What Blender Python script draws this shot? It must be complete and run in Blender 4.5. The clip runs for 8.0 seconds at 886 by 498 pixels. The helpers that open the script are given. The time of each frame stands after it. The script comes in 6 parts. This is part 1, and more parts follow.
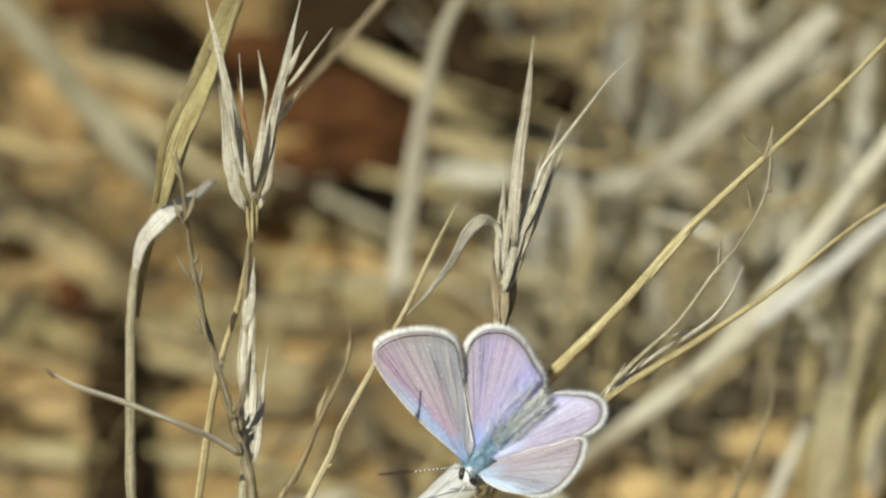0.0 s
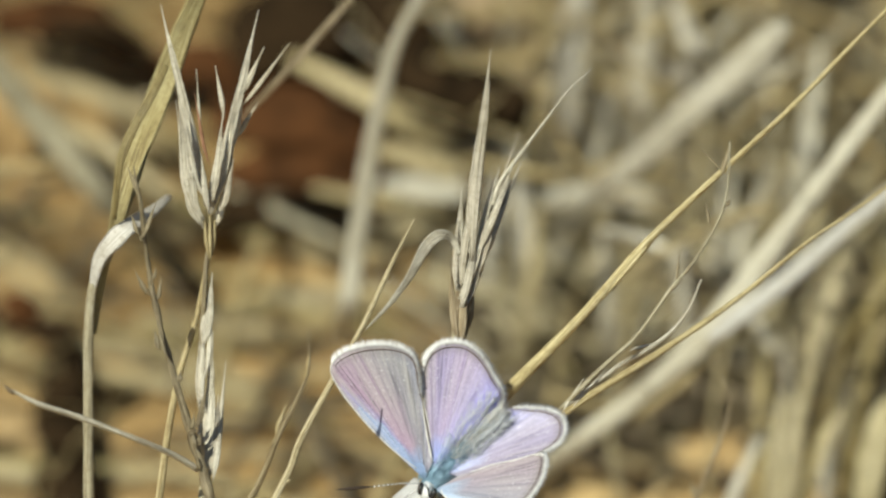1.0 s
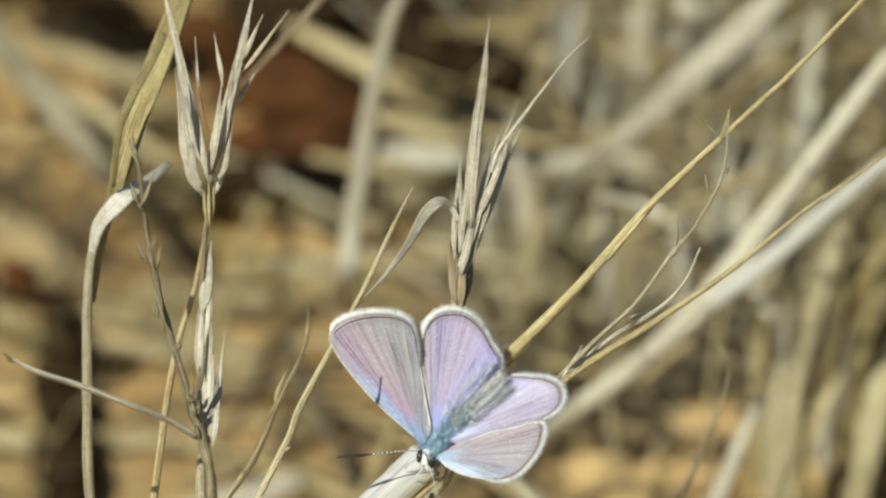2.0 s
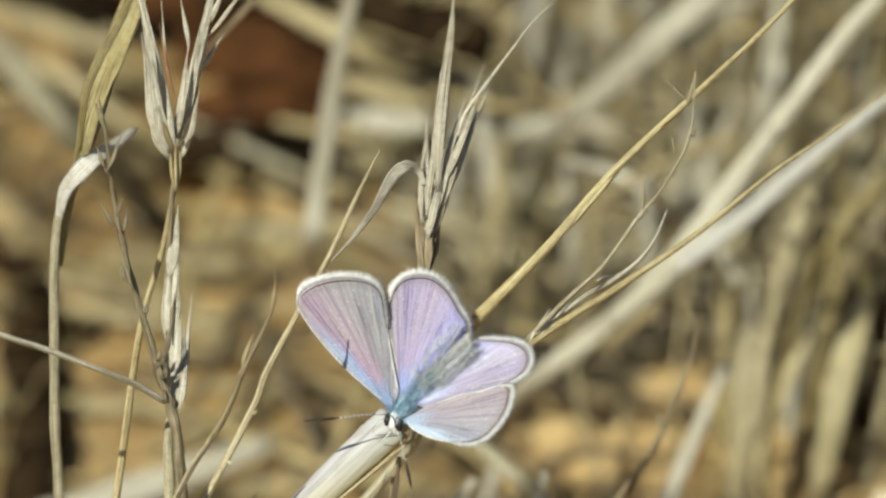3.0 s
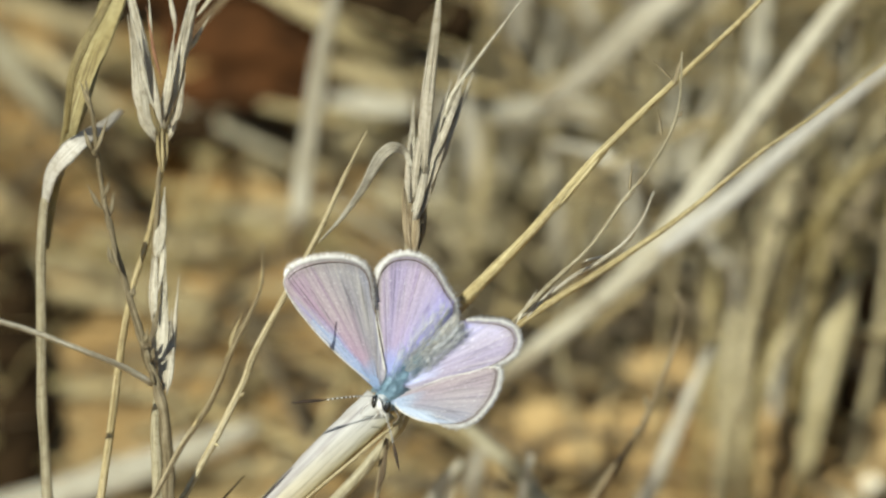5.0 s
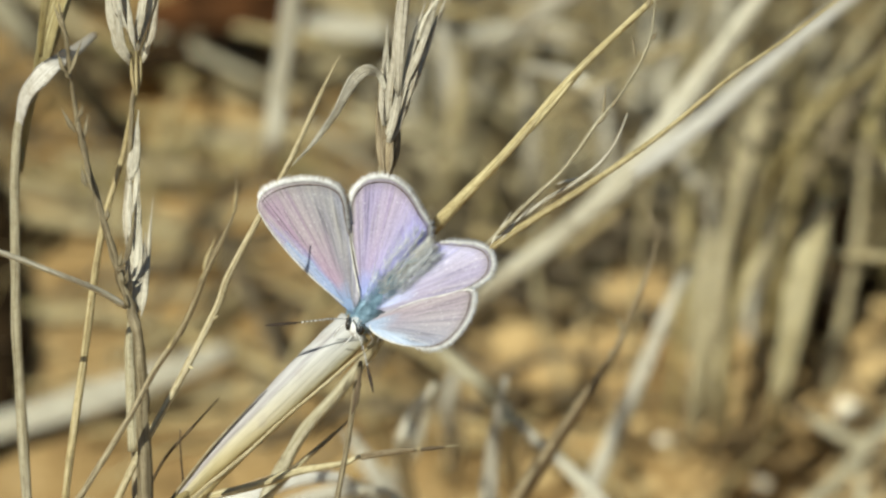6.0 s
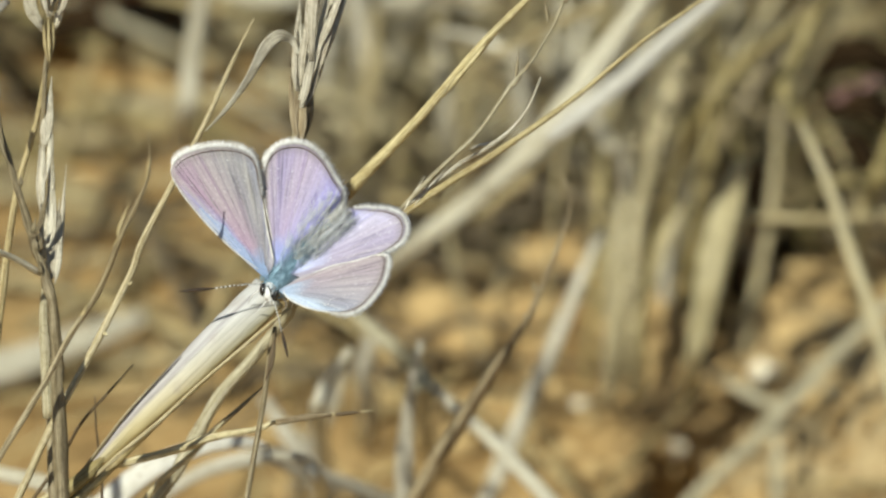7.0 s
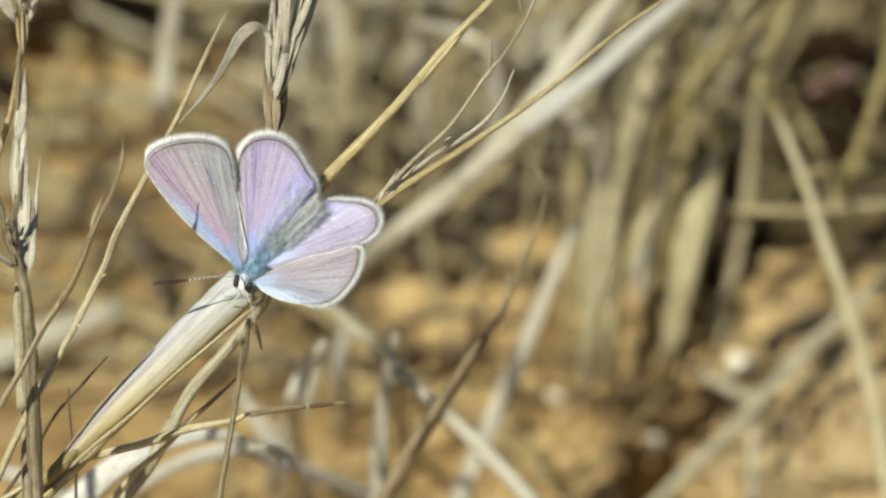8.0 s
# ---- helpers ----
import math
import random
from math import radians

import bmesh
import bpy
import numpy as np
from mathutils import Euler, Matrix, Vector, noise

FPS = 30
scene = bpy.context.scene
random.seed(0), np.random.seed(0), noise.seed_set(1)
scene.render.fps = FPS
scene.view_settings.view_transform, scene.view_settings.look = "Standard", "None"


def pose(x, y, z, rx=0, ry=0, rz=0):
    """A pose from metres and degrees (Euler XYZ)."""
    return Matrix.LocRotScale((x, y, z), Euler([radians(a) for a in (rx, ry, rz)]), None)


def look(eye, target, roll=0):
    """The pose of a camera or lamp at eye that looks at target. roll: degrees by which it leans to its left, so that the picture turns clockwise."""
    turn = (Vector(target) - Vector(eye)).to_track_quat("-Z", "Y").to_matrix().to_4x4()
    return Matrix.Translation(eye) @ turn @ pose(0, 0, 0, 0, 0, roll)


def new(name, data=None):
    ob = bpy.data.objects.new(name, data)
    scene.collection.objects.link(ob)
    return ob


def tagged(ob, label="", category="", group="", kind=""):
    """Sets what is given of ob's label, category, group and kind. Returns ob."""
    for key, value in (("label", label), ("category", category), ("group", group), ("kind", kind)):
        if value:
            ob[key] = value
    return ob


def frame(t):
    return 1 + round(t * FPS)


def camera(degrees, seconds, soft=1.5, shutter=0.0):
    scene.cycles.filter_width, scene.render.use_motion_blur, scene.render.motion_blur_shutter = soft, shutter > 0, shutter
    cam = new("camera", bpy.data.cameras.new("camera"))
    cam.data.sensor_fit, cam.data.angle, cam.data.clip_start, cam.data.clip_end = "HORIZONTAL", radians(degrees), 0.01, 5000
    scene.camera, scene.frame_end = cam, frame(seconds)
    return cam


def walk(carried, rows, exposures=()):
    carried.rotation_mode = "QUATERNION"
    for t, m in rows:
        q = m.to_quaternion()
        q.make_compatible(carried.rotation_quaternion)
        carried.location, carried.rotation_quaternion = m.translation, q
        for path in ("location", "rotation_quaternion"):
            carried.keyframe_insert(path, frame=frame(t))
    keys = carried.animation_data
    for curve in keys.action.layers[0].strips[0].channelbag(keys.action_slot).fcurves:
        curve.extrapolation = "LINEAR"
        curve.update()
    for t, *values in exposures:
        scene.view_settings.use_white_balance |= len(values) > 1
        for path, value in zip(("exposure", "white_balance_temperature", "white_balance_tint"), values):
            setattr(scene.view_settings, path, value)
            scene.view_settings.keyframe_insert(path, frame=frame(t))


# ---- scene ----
# Dry grass and a small blue butterfly, seen through a long lens from about one metre.
TILT = radians(40)      # how far the camera looks down
ST, CT = math.sin(TILT), math.cos(TILT)
PERCH_HEIGHT = 0.10     # the middle of the sharp plane above the soil


def P(u, v, w=0.0):
    """World place of a point u mm across, v mm up and w mm behind the middle of the sharp plane."""
    return Vector((u, v * ST + w * CT, v * CT - w * ST + PERCH_HEIGHT * 1000)) / 1000


# ---- camera: seconds, eye across and up, aim across and up (mm), roll ----
cam = camera(4.24, 8.0, soft=2.5)
cam.data.dof.use_dof = True
cam.data.dof.focus_distance = 1.0
cam.data.dof.aperture_fstop = 28.0
PATH = [
    (0.0, 6.52, 1.09, -8.33, 5.81, -0.20),
    (0.2, 6.15, 1.09, -7.32, 6.28, -0.15),
    (0.5, 4.34, 1.45, -5.97, 6.37, -0.10),
    (0.7, 3.26, 1.45, -4.25, 6.94, -0.05),
    (0.8, 2.53, 1.81, -3.87, 7.51, 0.00),
    (1.0, 1.45, 1.81, -4.82, 7.08, 0.00),
    (1.2, 0.72, 2.53, -5.93, 6.59, 0.00),
    (1.5, 0.72, 2.90, -4.91, 5.95, 0.00),
    (1.7, 0.72, 2.53, -5.03, 5.43, 0.00),
    (2.8, 0.36, 1.09, -2.60, 1.86, 0.00),
    (3.0, 0.36, 0.72, -1.94, 1.32, 0.00),
    (3.2, 0.18, 0.36, -0.59, 0.17, 0.00),
    (3.5, 0.00, 0.00, 0.00, 0.00, 0.00),
    (3.8, 0.36, 1.45, 0.83, 0.73, 0.00),
    (4.0, 0.54, 1.99, 0.85, 1.65, 0.00),
    (4.2, 0.36, 1.45, 1.32, 1.94, 0.00),
    (5.3, -1.45, 0.00, -1.35, -1.46, 0.00),
    (5.5, -1.45, 0.00, -1.42, -3.73, 0.00),
    (5.8, -1.09, -0.36, 0.50, -5.55, 0.00),
    (6.0, -0.72, -0.54, 1.32, -6.70, 0.00),
    (6.2, -0.72, -0.36, 2.41, -7.08, 0.00),
    (6.5, -0.72, 0.00, 4.77, -8.12, 0.00),
    (6.8, -0.18, -0.18, 7.60, -9.16, 0.00),
    (7.0, 0.00, -0.36, 8.50, -9.68, 0.00),
    (7.2, 0.00, -0.36, 9.02, -10.06, 0.00),
    (7.5, 0.18, -0.54, 10.22, -10.17, 0.00),
    (7.8, 0.91, -0.65, 10.17, -10.36, 0.00),
    (8.0, 1.27, -0.72, 10.69, -10.39, 0.00),
]
walk(cam, [(t, look(P(eu, ev, -1000), P(au, av), roll)) for t, eu, ev, au, av, roll in PATH],
     exposures=[(0.0, 0.12, 6500, 3.0), (8.0, 0.12, 6500, 3.0)])

# ---- daylight ----
SUN_TO = Vector((-0.42, -0.30, 0.856)).normalized()
world = bpy.data.worlds.new("sky")
world.use_nodes = True
scene.world = world
sky = world.node_tree.nodes.new("ShaderNodeTexSky")
sky.sky_type, sky.sun_disc = "NISHITA", False
sky.sun_elevation = math.asin(SUN_TO.z)
sky.sun_rotation = math.atan2(SUN_TO.x, SUN_TO.y)
world.node_tree.links.new(sky.outputs[0], world.node_tree.nodes["Background"].inputs[0])
world.node_tree.nodes["Background"].inputs[1].default_value = 0.055
sun_data = bpy.data.lights.new("sun", "SUN")
sun_data.energy, sun_data.angle, sun_data.color = 4.9, radians(0.53), (1.0, 0.97, 0.88)
sun = new("sun", sun_data)
sun.matrix_world = look(SUN_TO * 5, (0, 0, 0))


# ---- materials ----
def material(name, rough=0.6, spec=0.35):
    m = bpy.data.materials.new(name)
    m.use_nodes = True
    nt = m.node_tree
    b = nt.nodes["Principled BSDF"]
    b.inputs["Roughness"].default_value = rough
    b.inputs["Specular IOR Level"].default_value = spec
    return m, nt, b


def node(nt, kind, **values):
    n = nt.nodes.new(kind)
    for key, value in values.items():
        n.inputs[key.replace("_", " ")].default_value = value
    return n


def ramp(nt, fac, stops):
    r = nt.nodes.new("ShaderNodeValToRGB")
    el = r.color_ramp.elements
    while len(el) < len(stops):
        el.new(0.5)
    for e, (at, col) in zip(el, stops):
        e.position, e.color = at, (*col, 1)
    nt.links.new(fac, r.inputs[0])
    return r.outputs[0]


def mixed(nt, a, b, fac, mode="MIX"):
    m = nt.nodes.new("ShaderNodeMix")
    m.data_type, m.blend_type = "RGBA", mode
    for socket, value in ((m.inputs[0], fac), (m.inputs[6], a), (m.inputs[7], b)):
        if isinstance(value, bpy.types.NodeSocket):
            nt.links.new(value, socket)
        elif isinstance(value, float):
            socket.default_value = value
        else:
            socket.default_value = (*value, 1)
    return m.outputs[2]


def bumped(nt, b, height, strength, distance):
    n = nt.nodes.new("ShaderNodeBump")
    n.inputs["Strength"].default_value, n.inputs["Distance"].default_value = strength, distance
    nt.links.new(height, n.inputs["Height"])
    nt.links.new(n.outputs[0], b.inputs["Normal"])


def straw_material(name, dark, mid, light, stain=(0.09, 0.06, 0.03), stained=0.3, island=False, rough=0.5):
    """Dry grass: fibres along the length, flecks, stains and a change of tint from piece to piece."""
    m, nt, b = material(name, rough, 0.4)
    uv = nt.nodes.new("ShaderNodeUVMap")
    stretch = nt.nodes.new("ShaderNodeMapping")
    stretch.inputs["Scale"].default_value = (9.0, 0.16, 1)
    nt.links.new(uv.outputs[0], stretch.inputs[0])
    fibre = node(nt, "ShaderNodeTexNoise", Scale=1.0, Detail=5.0, Roughness=0.7)
    nt.links.new(stretch.outputs[0], fibre.inputs["Vector"])
    coord = nt.nodes.new("ShaderNodeTexCoord")
    blot = node(nt, "ShaderNodeTexNoise", Scale=420.0, Detail=5.0, Roughness=0.65)
    fleck = node(nt, "ShaderNodeTexNoise", Scale=2300.0, Detail=3.0, Roughness=0.6)
    for n in (blot, fleck):
        nt.links.new(coord.outputs["Object"], n.inputs["Vector"])
    col = ramp(nt, fibre.outputs[0], [(0.36, dark), (0.48, mid), (0.62, light)])
    flecks = ramp(nt, fleck.outputs[0], [(0.34, (0.78, 0.75, 0.70)), (0.5, (0.97, 0.97, 0.97)), (0.66, (1, 1, 1))])
    col = mixed(nt, col, flecks, 1.0, "MULTIPLY")
    spots = ramp(nt, blot.outputs[0], [(0.52, (0, 0, 0)), (0.70, (stained,) * 3)])
    col = mixed(nt, col, stain, spots)
    if island:
        pick = nt.nodes.new("ShaderNodeNewGeometry").outputs["Random Per Island"]
    else:
        pick = nt.nodes.new("ShaderNodeObjectInfo").outputs["Random"]
    tint = ramp(nt, pick, [(0.0, (0.55, 0.50, 0.42) if island else (0.72, 0.68, 0.62)), (0.5, (0.88, 0.87, 0.84)), (1.0, (1.0, 0.98, 0.92))])
    col = mixed(nt, col, tint, 1.0, "MULTIPLY")
    nt.links.new(col, b.inputs["Base Color"])
    bumped(nt, b, fibre.outputs[0], 0.7, 0.0003)
    return m


def sheath_material():
    """A weathered leaf sheath: grey-white with a slate line, a brown far edge low down, and a cream to yellow keel side."""
    m, nt, b = material("weathered_sheath", 0.5, 0.4)
    uv = nt.nodes.new("ShaderNodeUVMap")
    parts = nt.nodes.new("ShaderNodeSeparateXYZ")
    nt.links.new(uv.outputs[0], parts.inputs[0])
    stretch = nt.nodes.new("ShaderNodeMapping")
    stretch.inputs["Scale"].default_value = (7.0, 0.12, 1)
    nt.links.new(uv.outputs[0], stretch.inputs[0])
    fibre = node(nt, "ShaderNodeTexNoise", Scale=1.0, Detail=5.0, Roughness=0.7)
    nt.links.new(stretch.outputs[0], fibre.inputs["Vector"])
    coord = nt.nodes.new("ShaderNodeTexCoord")
    blot = node(nt, "ShaderNodeTexNoise", Scale=500.0, Detail=4.0)
    nt.links.new(coord.outputs["Object"], blot.inputs["Vector"])

    def scaled(value, times, more):
        n = nt.nodes.new("ShaderNodeMath")
        n.operation = "MULTIPLY_ADD"
        nt.links.new(value, n.inputs[0])
        n.inputs[1].default_value, n.inputs[2].default_value = times, more
        return n.outputs[0]
    across = scaled(parts.outputs[0], 1 / 2.5, 0.0)
    along = scaled(parts.outputs[1], 1 / 20.0, 0.0)
    young = ramp(nt, across, [(0.0, (0.301, 0.283, 0.265)), (0.08, (0.445, 0.439, 0.421)), (0.32, (0.470, 0.464, 0.445)), (0.37, (0.331, 0.313, 0.313)), (0.43, (0.482, 0.476, 0.458)), (0.66, (0.482, 0.470, 0.421)), (0.84, (0.421, 0.397, 0.301)), (0.93, (0.397, 0.349, 0.193)), (0.98, (0.205, 0.157, 0.078))])
    old = ramp(nt, across, [(0.0, (0.20, 0.165, 0.145)), (0.12, (0.26, 0.207, 0.200)), (0.30, (0.385, 0.348, 0.333)), (0.40, (0.296, 0.259, 0.237)), (0.50, (0.488, 0.422, 0.244)), (0.80, (0.533, 0.429, 0.200)), (0.92, (0.429, 0.326, 0.133)), (0.98, (0.200, 0.141, 0.067))])
    aged = ramp(nt, along, [(0.12, (0, 0, 0)), (0.50, (0.55,) * 3), (0.82, (1, 1, 1))])
    col = mixed(nt, young, old, aged)
    col = mixed(nt, col, ramp(nt, fibre.outputs[0], [(0.36, (0.66, 0.65, 0.64)), (0.47, (0.94, 0.94, 0.94)), (0.62, (1.08, 1.08, 1.08))]), 1.0, "MULTIPLY")
    col = mixed(nt, col, (0.30, 0.25, 0.22), ramp(nt, blot.outputs[0], [(0.60, (0, 0, 0)), (0.74, (0.4,) * 3)]))
    nt.links.new(col, b.inputs["Base Color"])
    bumped(nt, b, fibre.outputs[0], 0.45, 0.0002)
    return m


PERCH = sheath_material()
BRIGHT = straw_material("bright_yellow_leaf", (0.52, 0.44, 0.22), (0.76, 0.68, 0.40), (0.90, 0.84, 0.58))
SILVER = straw_material("silver_husk", (0.36, 0.32, 0.24), (0.64, 0.595, 0.48), (0.87, 0.83, 0.72))
GREY = straw_material("silvery_dry_grass", (0.25, 0.22, 0.155), (0.58, 0.54, 0.43), (0.86, 0.83, 0.73))
STRAW = straw_material("yellow_straw", (0.29, 0.215, 0.09), (0.57, 0.47, 0.23), (0.78, 0.69, 0.42))
OLIVE = straw_material("olive_dry_leaf", (0.20, 0.15, 0.055), (0.38, 0.31, 0.13), (0.54, 0.47, 0.24))
TAN = straw_material("tan_straw", (0.26, 0.195, 0.09), (0.49, 0.40, 0.205), (0.70, 0.61, 0.39))
PALE = straw_material("pale_straw", (0.44, 0.40, 0.28), (0.67, 0.63, 0.50), (0.82, 0.79, 0.68), stained=0.2)
SHEATH = straw_material("grey_white_sheath", (0.50, 0.48, 0.42), (0.64, 0.62, 0.56), (0.77, 0.755, 0.71), stained=0.12)
WHITE_LEAF = straw_material("white_papery_leaf", (0.62, 0.60, 0.53), (0.80, 0.78, 0.72), (0.90, 0.89, 0.85), stained=0.1)
STALK = straw_material("grey_olive_stalk", (0.22, 0.19, 0.115), (0.45, 0.405, 0.27), (0.64, 0.59, 0.44))
CREAM = straw_material("cream_straw", (0.40, 0.36, 0.26), (0.58, 0.54, 0.42), (0.73, 0.70, 0.58), stained=0.2)
BROWN = straw_material("weathered_brown_stalk", (0.11, 0.08, 0.042), (0.28, 0.225, 0.13), (0.52, 0.45, 0.30))
TWIG = straw_material("mottled_brown_twig", (0.10, 0.078, 0.042), (0.25, 0.205, 0.12), (0.46, 0.40, 0.27), stained=0.5)
FINE = straw_material("fine_pale_straw", (0.38, 0.31, 0.16), (0.64, 0.56, 0.34), (0.80, 0.73, 0.52))
WEED = straw_material("brown_weed_stem", (0.14, 0.10, 0.055), (0.32, 0.25, 0.15), (0.55, 0.47, 0.32))
DARK = straw_material("dark_stalk", (0.05, 0.034, 0.018), (0.13, 0.09, 0.05), (0.28, 0.21, 0.12))
LITTER = straw_material("straw_litter", (0.21, 0.15, 0.06), (0.47, 0.36, 0.16), (0.73, 0.62, 0.37), island=True)

# darker litter; under the tufts its tone stands in for shade
DARK_LITTER = straw_material("dark_straw", (0.05, 0.038, 0.024), (0.15, 0.115, 0.068), (0.36, 0.30, 0.20), island=True)


def soil_material():
    """Orange-tan soil with dark brown drifts away from the bare patch; the drift under the tufts is painted shade."""
    m, nt, b = material("dry_soil", 0.9, 0.15)
    coord = nt.nodes.new("ShaderNodeTexCoord")
    big = node(nt, "ShaderNodeTexNoise", Scale=70.0, Detail=5.0, Roughness=0.65)
    fine = node(nt, "ShaderNodeTexNoise", Scale=900.0, Detail=4.0, Roughness=0.7)
    drift = node(nt, "ShaderNodeTexNoise", Scale=60.0, Detail=4.0, Roughness=0.6)
    for n in (big, fine, drift):
        nt.links.new(coord.outputs["Object"], n.inputs["Vector"])
    col = ramp(nt, big.outputs[0], [(0.32, (0.22, 0.135, 0.055)), (0.48, (0.42, 0.28, 0.115)), (0.66, (0.57, 0.41, 0.20))])

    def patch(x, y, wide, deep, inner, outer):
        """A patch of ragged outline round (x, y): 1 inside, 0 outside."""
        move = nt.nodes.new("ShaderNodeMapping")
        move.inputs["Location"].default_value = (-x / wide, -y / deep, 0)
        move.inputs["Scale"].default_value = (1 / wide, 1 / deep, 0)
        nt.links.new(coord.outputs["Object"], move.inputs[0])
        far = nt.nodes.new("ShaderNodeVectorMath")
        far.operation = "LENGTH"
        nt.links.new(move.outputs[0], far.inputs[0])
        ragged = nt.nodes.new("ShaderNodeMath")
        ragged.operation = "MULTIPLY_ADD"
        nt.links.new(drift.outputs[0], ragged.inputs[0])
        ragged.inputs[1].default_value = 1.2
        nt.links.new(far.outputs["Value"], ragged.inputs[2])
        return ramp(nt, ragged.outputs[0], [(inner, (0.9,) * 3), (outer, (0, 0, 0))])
    col = mixed(nt, col, (0.50, 0.42, 0.25), patch(0.046, 0.078, 0.045, 0.042, 0.62, 1.05))
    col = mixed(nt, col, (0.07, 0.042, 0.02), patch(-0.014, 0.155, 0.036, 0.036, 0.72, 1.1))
    col = mixed(nt, col, (0.41, 0.265, 0.105), patch(-0.030, 0.130, 0.060, 0.090, 0.85, 1.25))
    # shade between the tuft blades, put into the soil colour
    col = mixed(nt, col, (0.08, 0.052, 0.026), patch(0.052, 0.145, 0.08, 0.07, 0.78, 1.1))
    grain = ramp(nt, fine.outputs[0], [(0.3, (0.55, 0.52, 0.5)), (0.7, (1, 1, 1))])
    nt.links.new(mixed(nt, col, grain, 1.0, "MULTIPLY"), b.inputs["Base Color"])
    bumped(nt, b, fine.outputs[0], 0.6, 0.001)
    return m


def plain_noise(name, dark, light, scale, rough=0.7, spec=0.3, bump=0.0003):
    m, nt, b = material(name, rough, spec)
    coord = nt.nodes.new("ShaderNodeTexCoord")
    n = node(nt, "ShaderNodeTexNoise", Scale=scale, Detail=4.0, Roughness=0.65)
    nt.links.new(coord.outputs["Object"], n.inputs["Vector"])
    nt.links.new(ramp(nt, n.outputs[0], [(0.32, dark), (0.68, light)]), b.inputs["Base Color"])
    bumped(nt, b, n.outputs[0], 0.6, bump)
    return m


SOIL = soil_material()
CLOD = plain_noise("soil_clod", (0.28, 0.175, 0.07), (0.57, 0.42, 0.20), 260, 0.9, 0.15)
BARK = plain_noise("red_brown_bark", (0.018, 0.009, 0.004), (0.115, 0.047, 0.016), 260, 0.9, 0.06, 0.0015)
RUSTY = plain_noise("rusty_husk", (0.16, 0.07, 0.035), (0.34, 0.18, 0.10), 900, 0.6)
# near-black tone for dark bark and for shade painted into gaps
BARK_SHADE = plain_noise("black_brown_bark_shade", (0.009, 0.006, 0.003), (0.040, 0.024, 0.011), 260, 0.95, 0.04, 0.0015)
STONE = plain_noise("pale_stone", (0.72, 0.64, 0.46), (0.93, 0.87, 0.68), 300, 0.5, 0.5)
ROCK = plain_noise("tan_rock", (0.20, 0.14, 0.08), (0.40, 0.30, 0.18), 120, 0.8, 0.25, 0.001)
PETAL = plain_noise("dry_pink_petal", (0.18, 0.08, 0.075), (0.38, 0.24, 0.22), 700, 0.6)


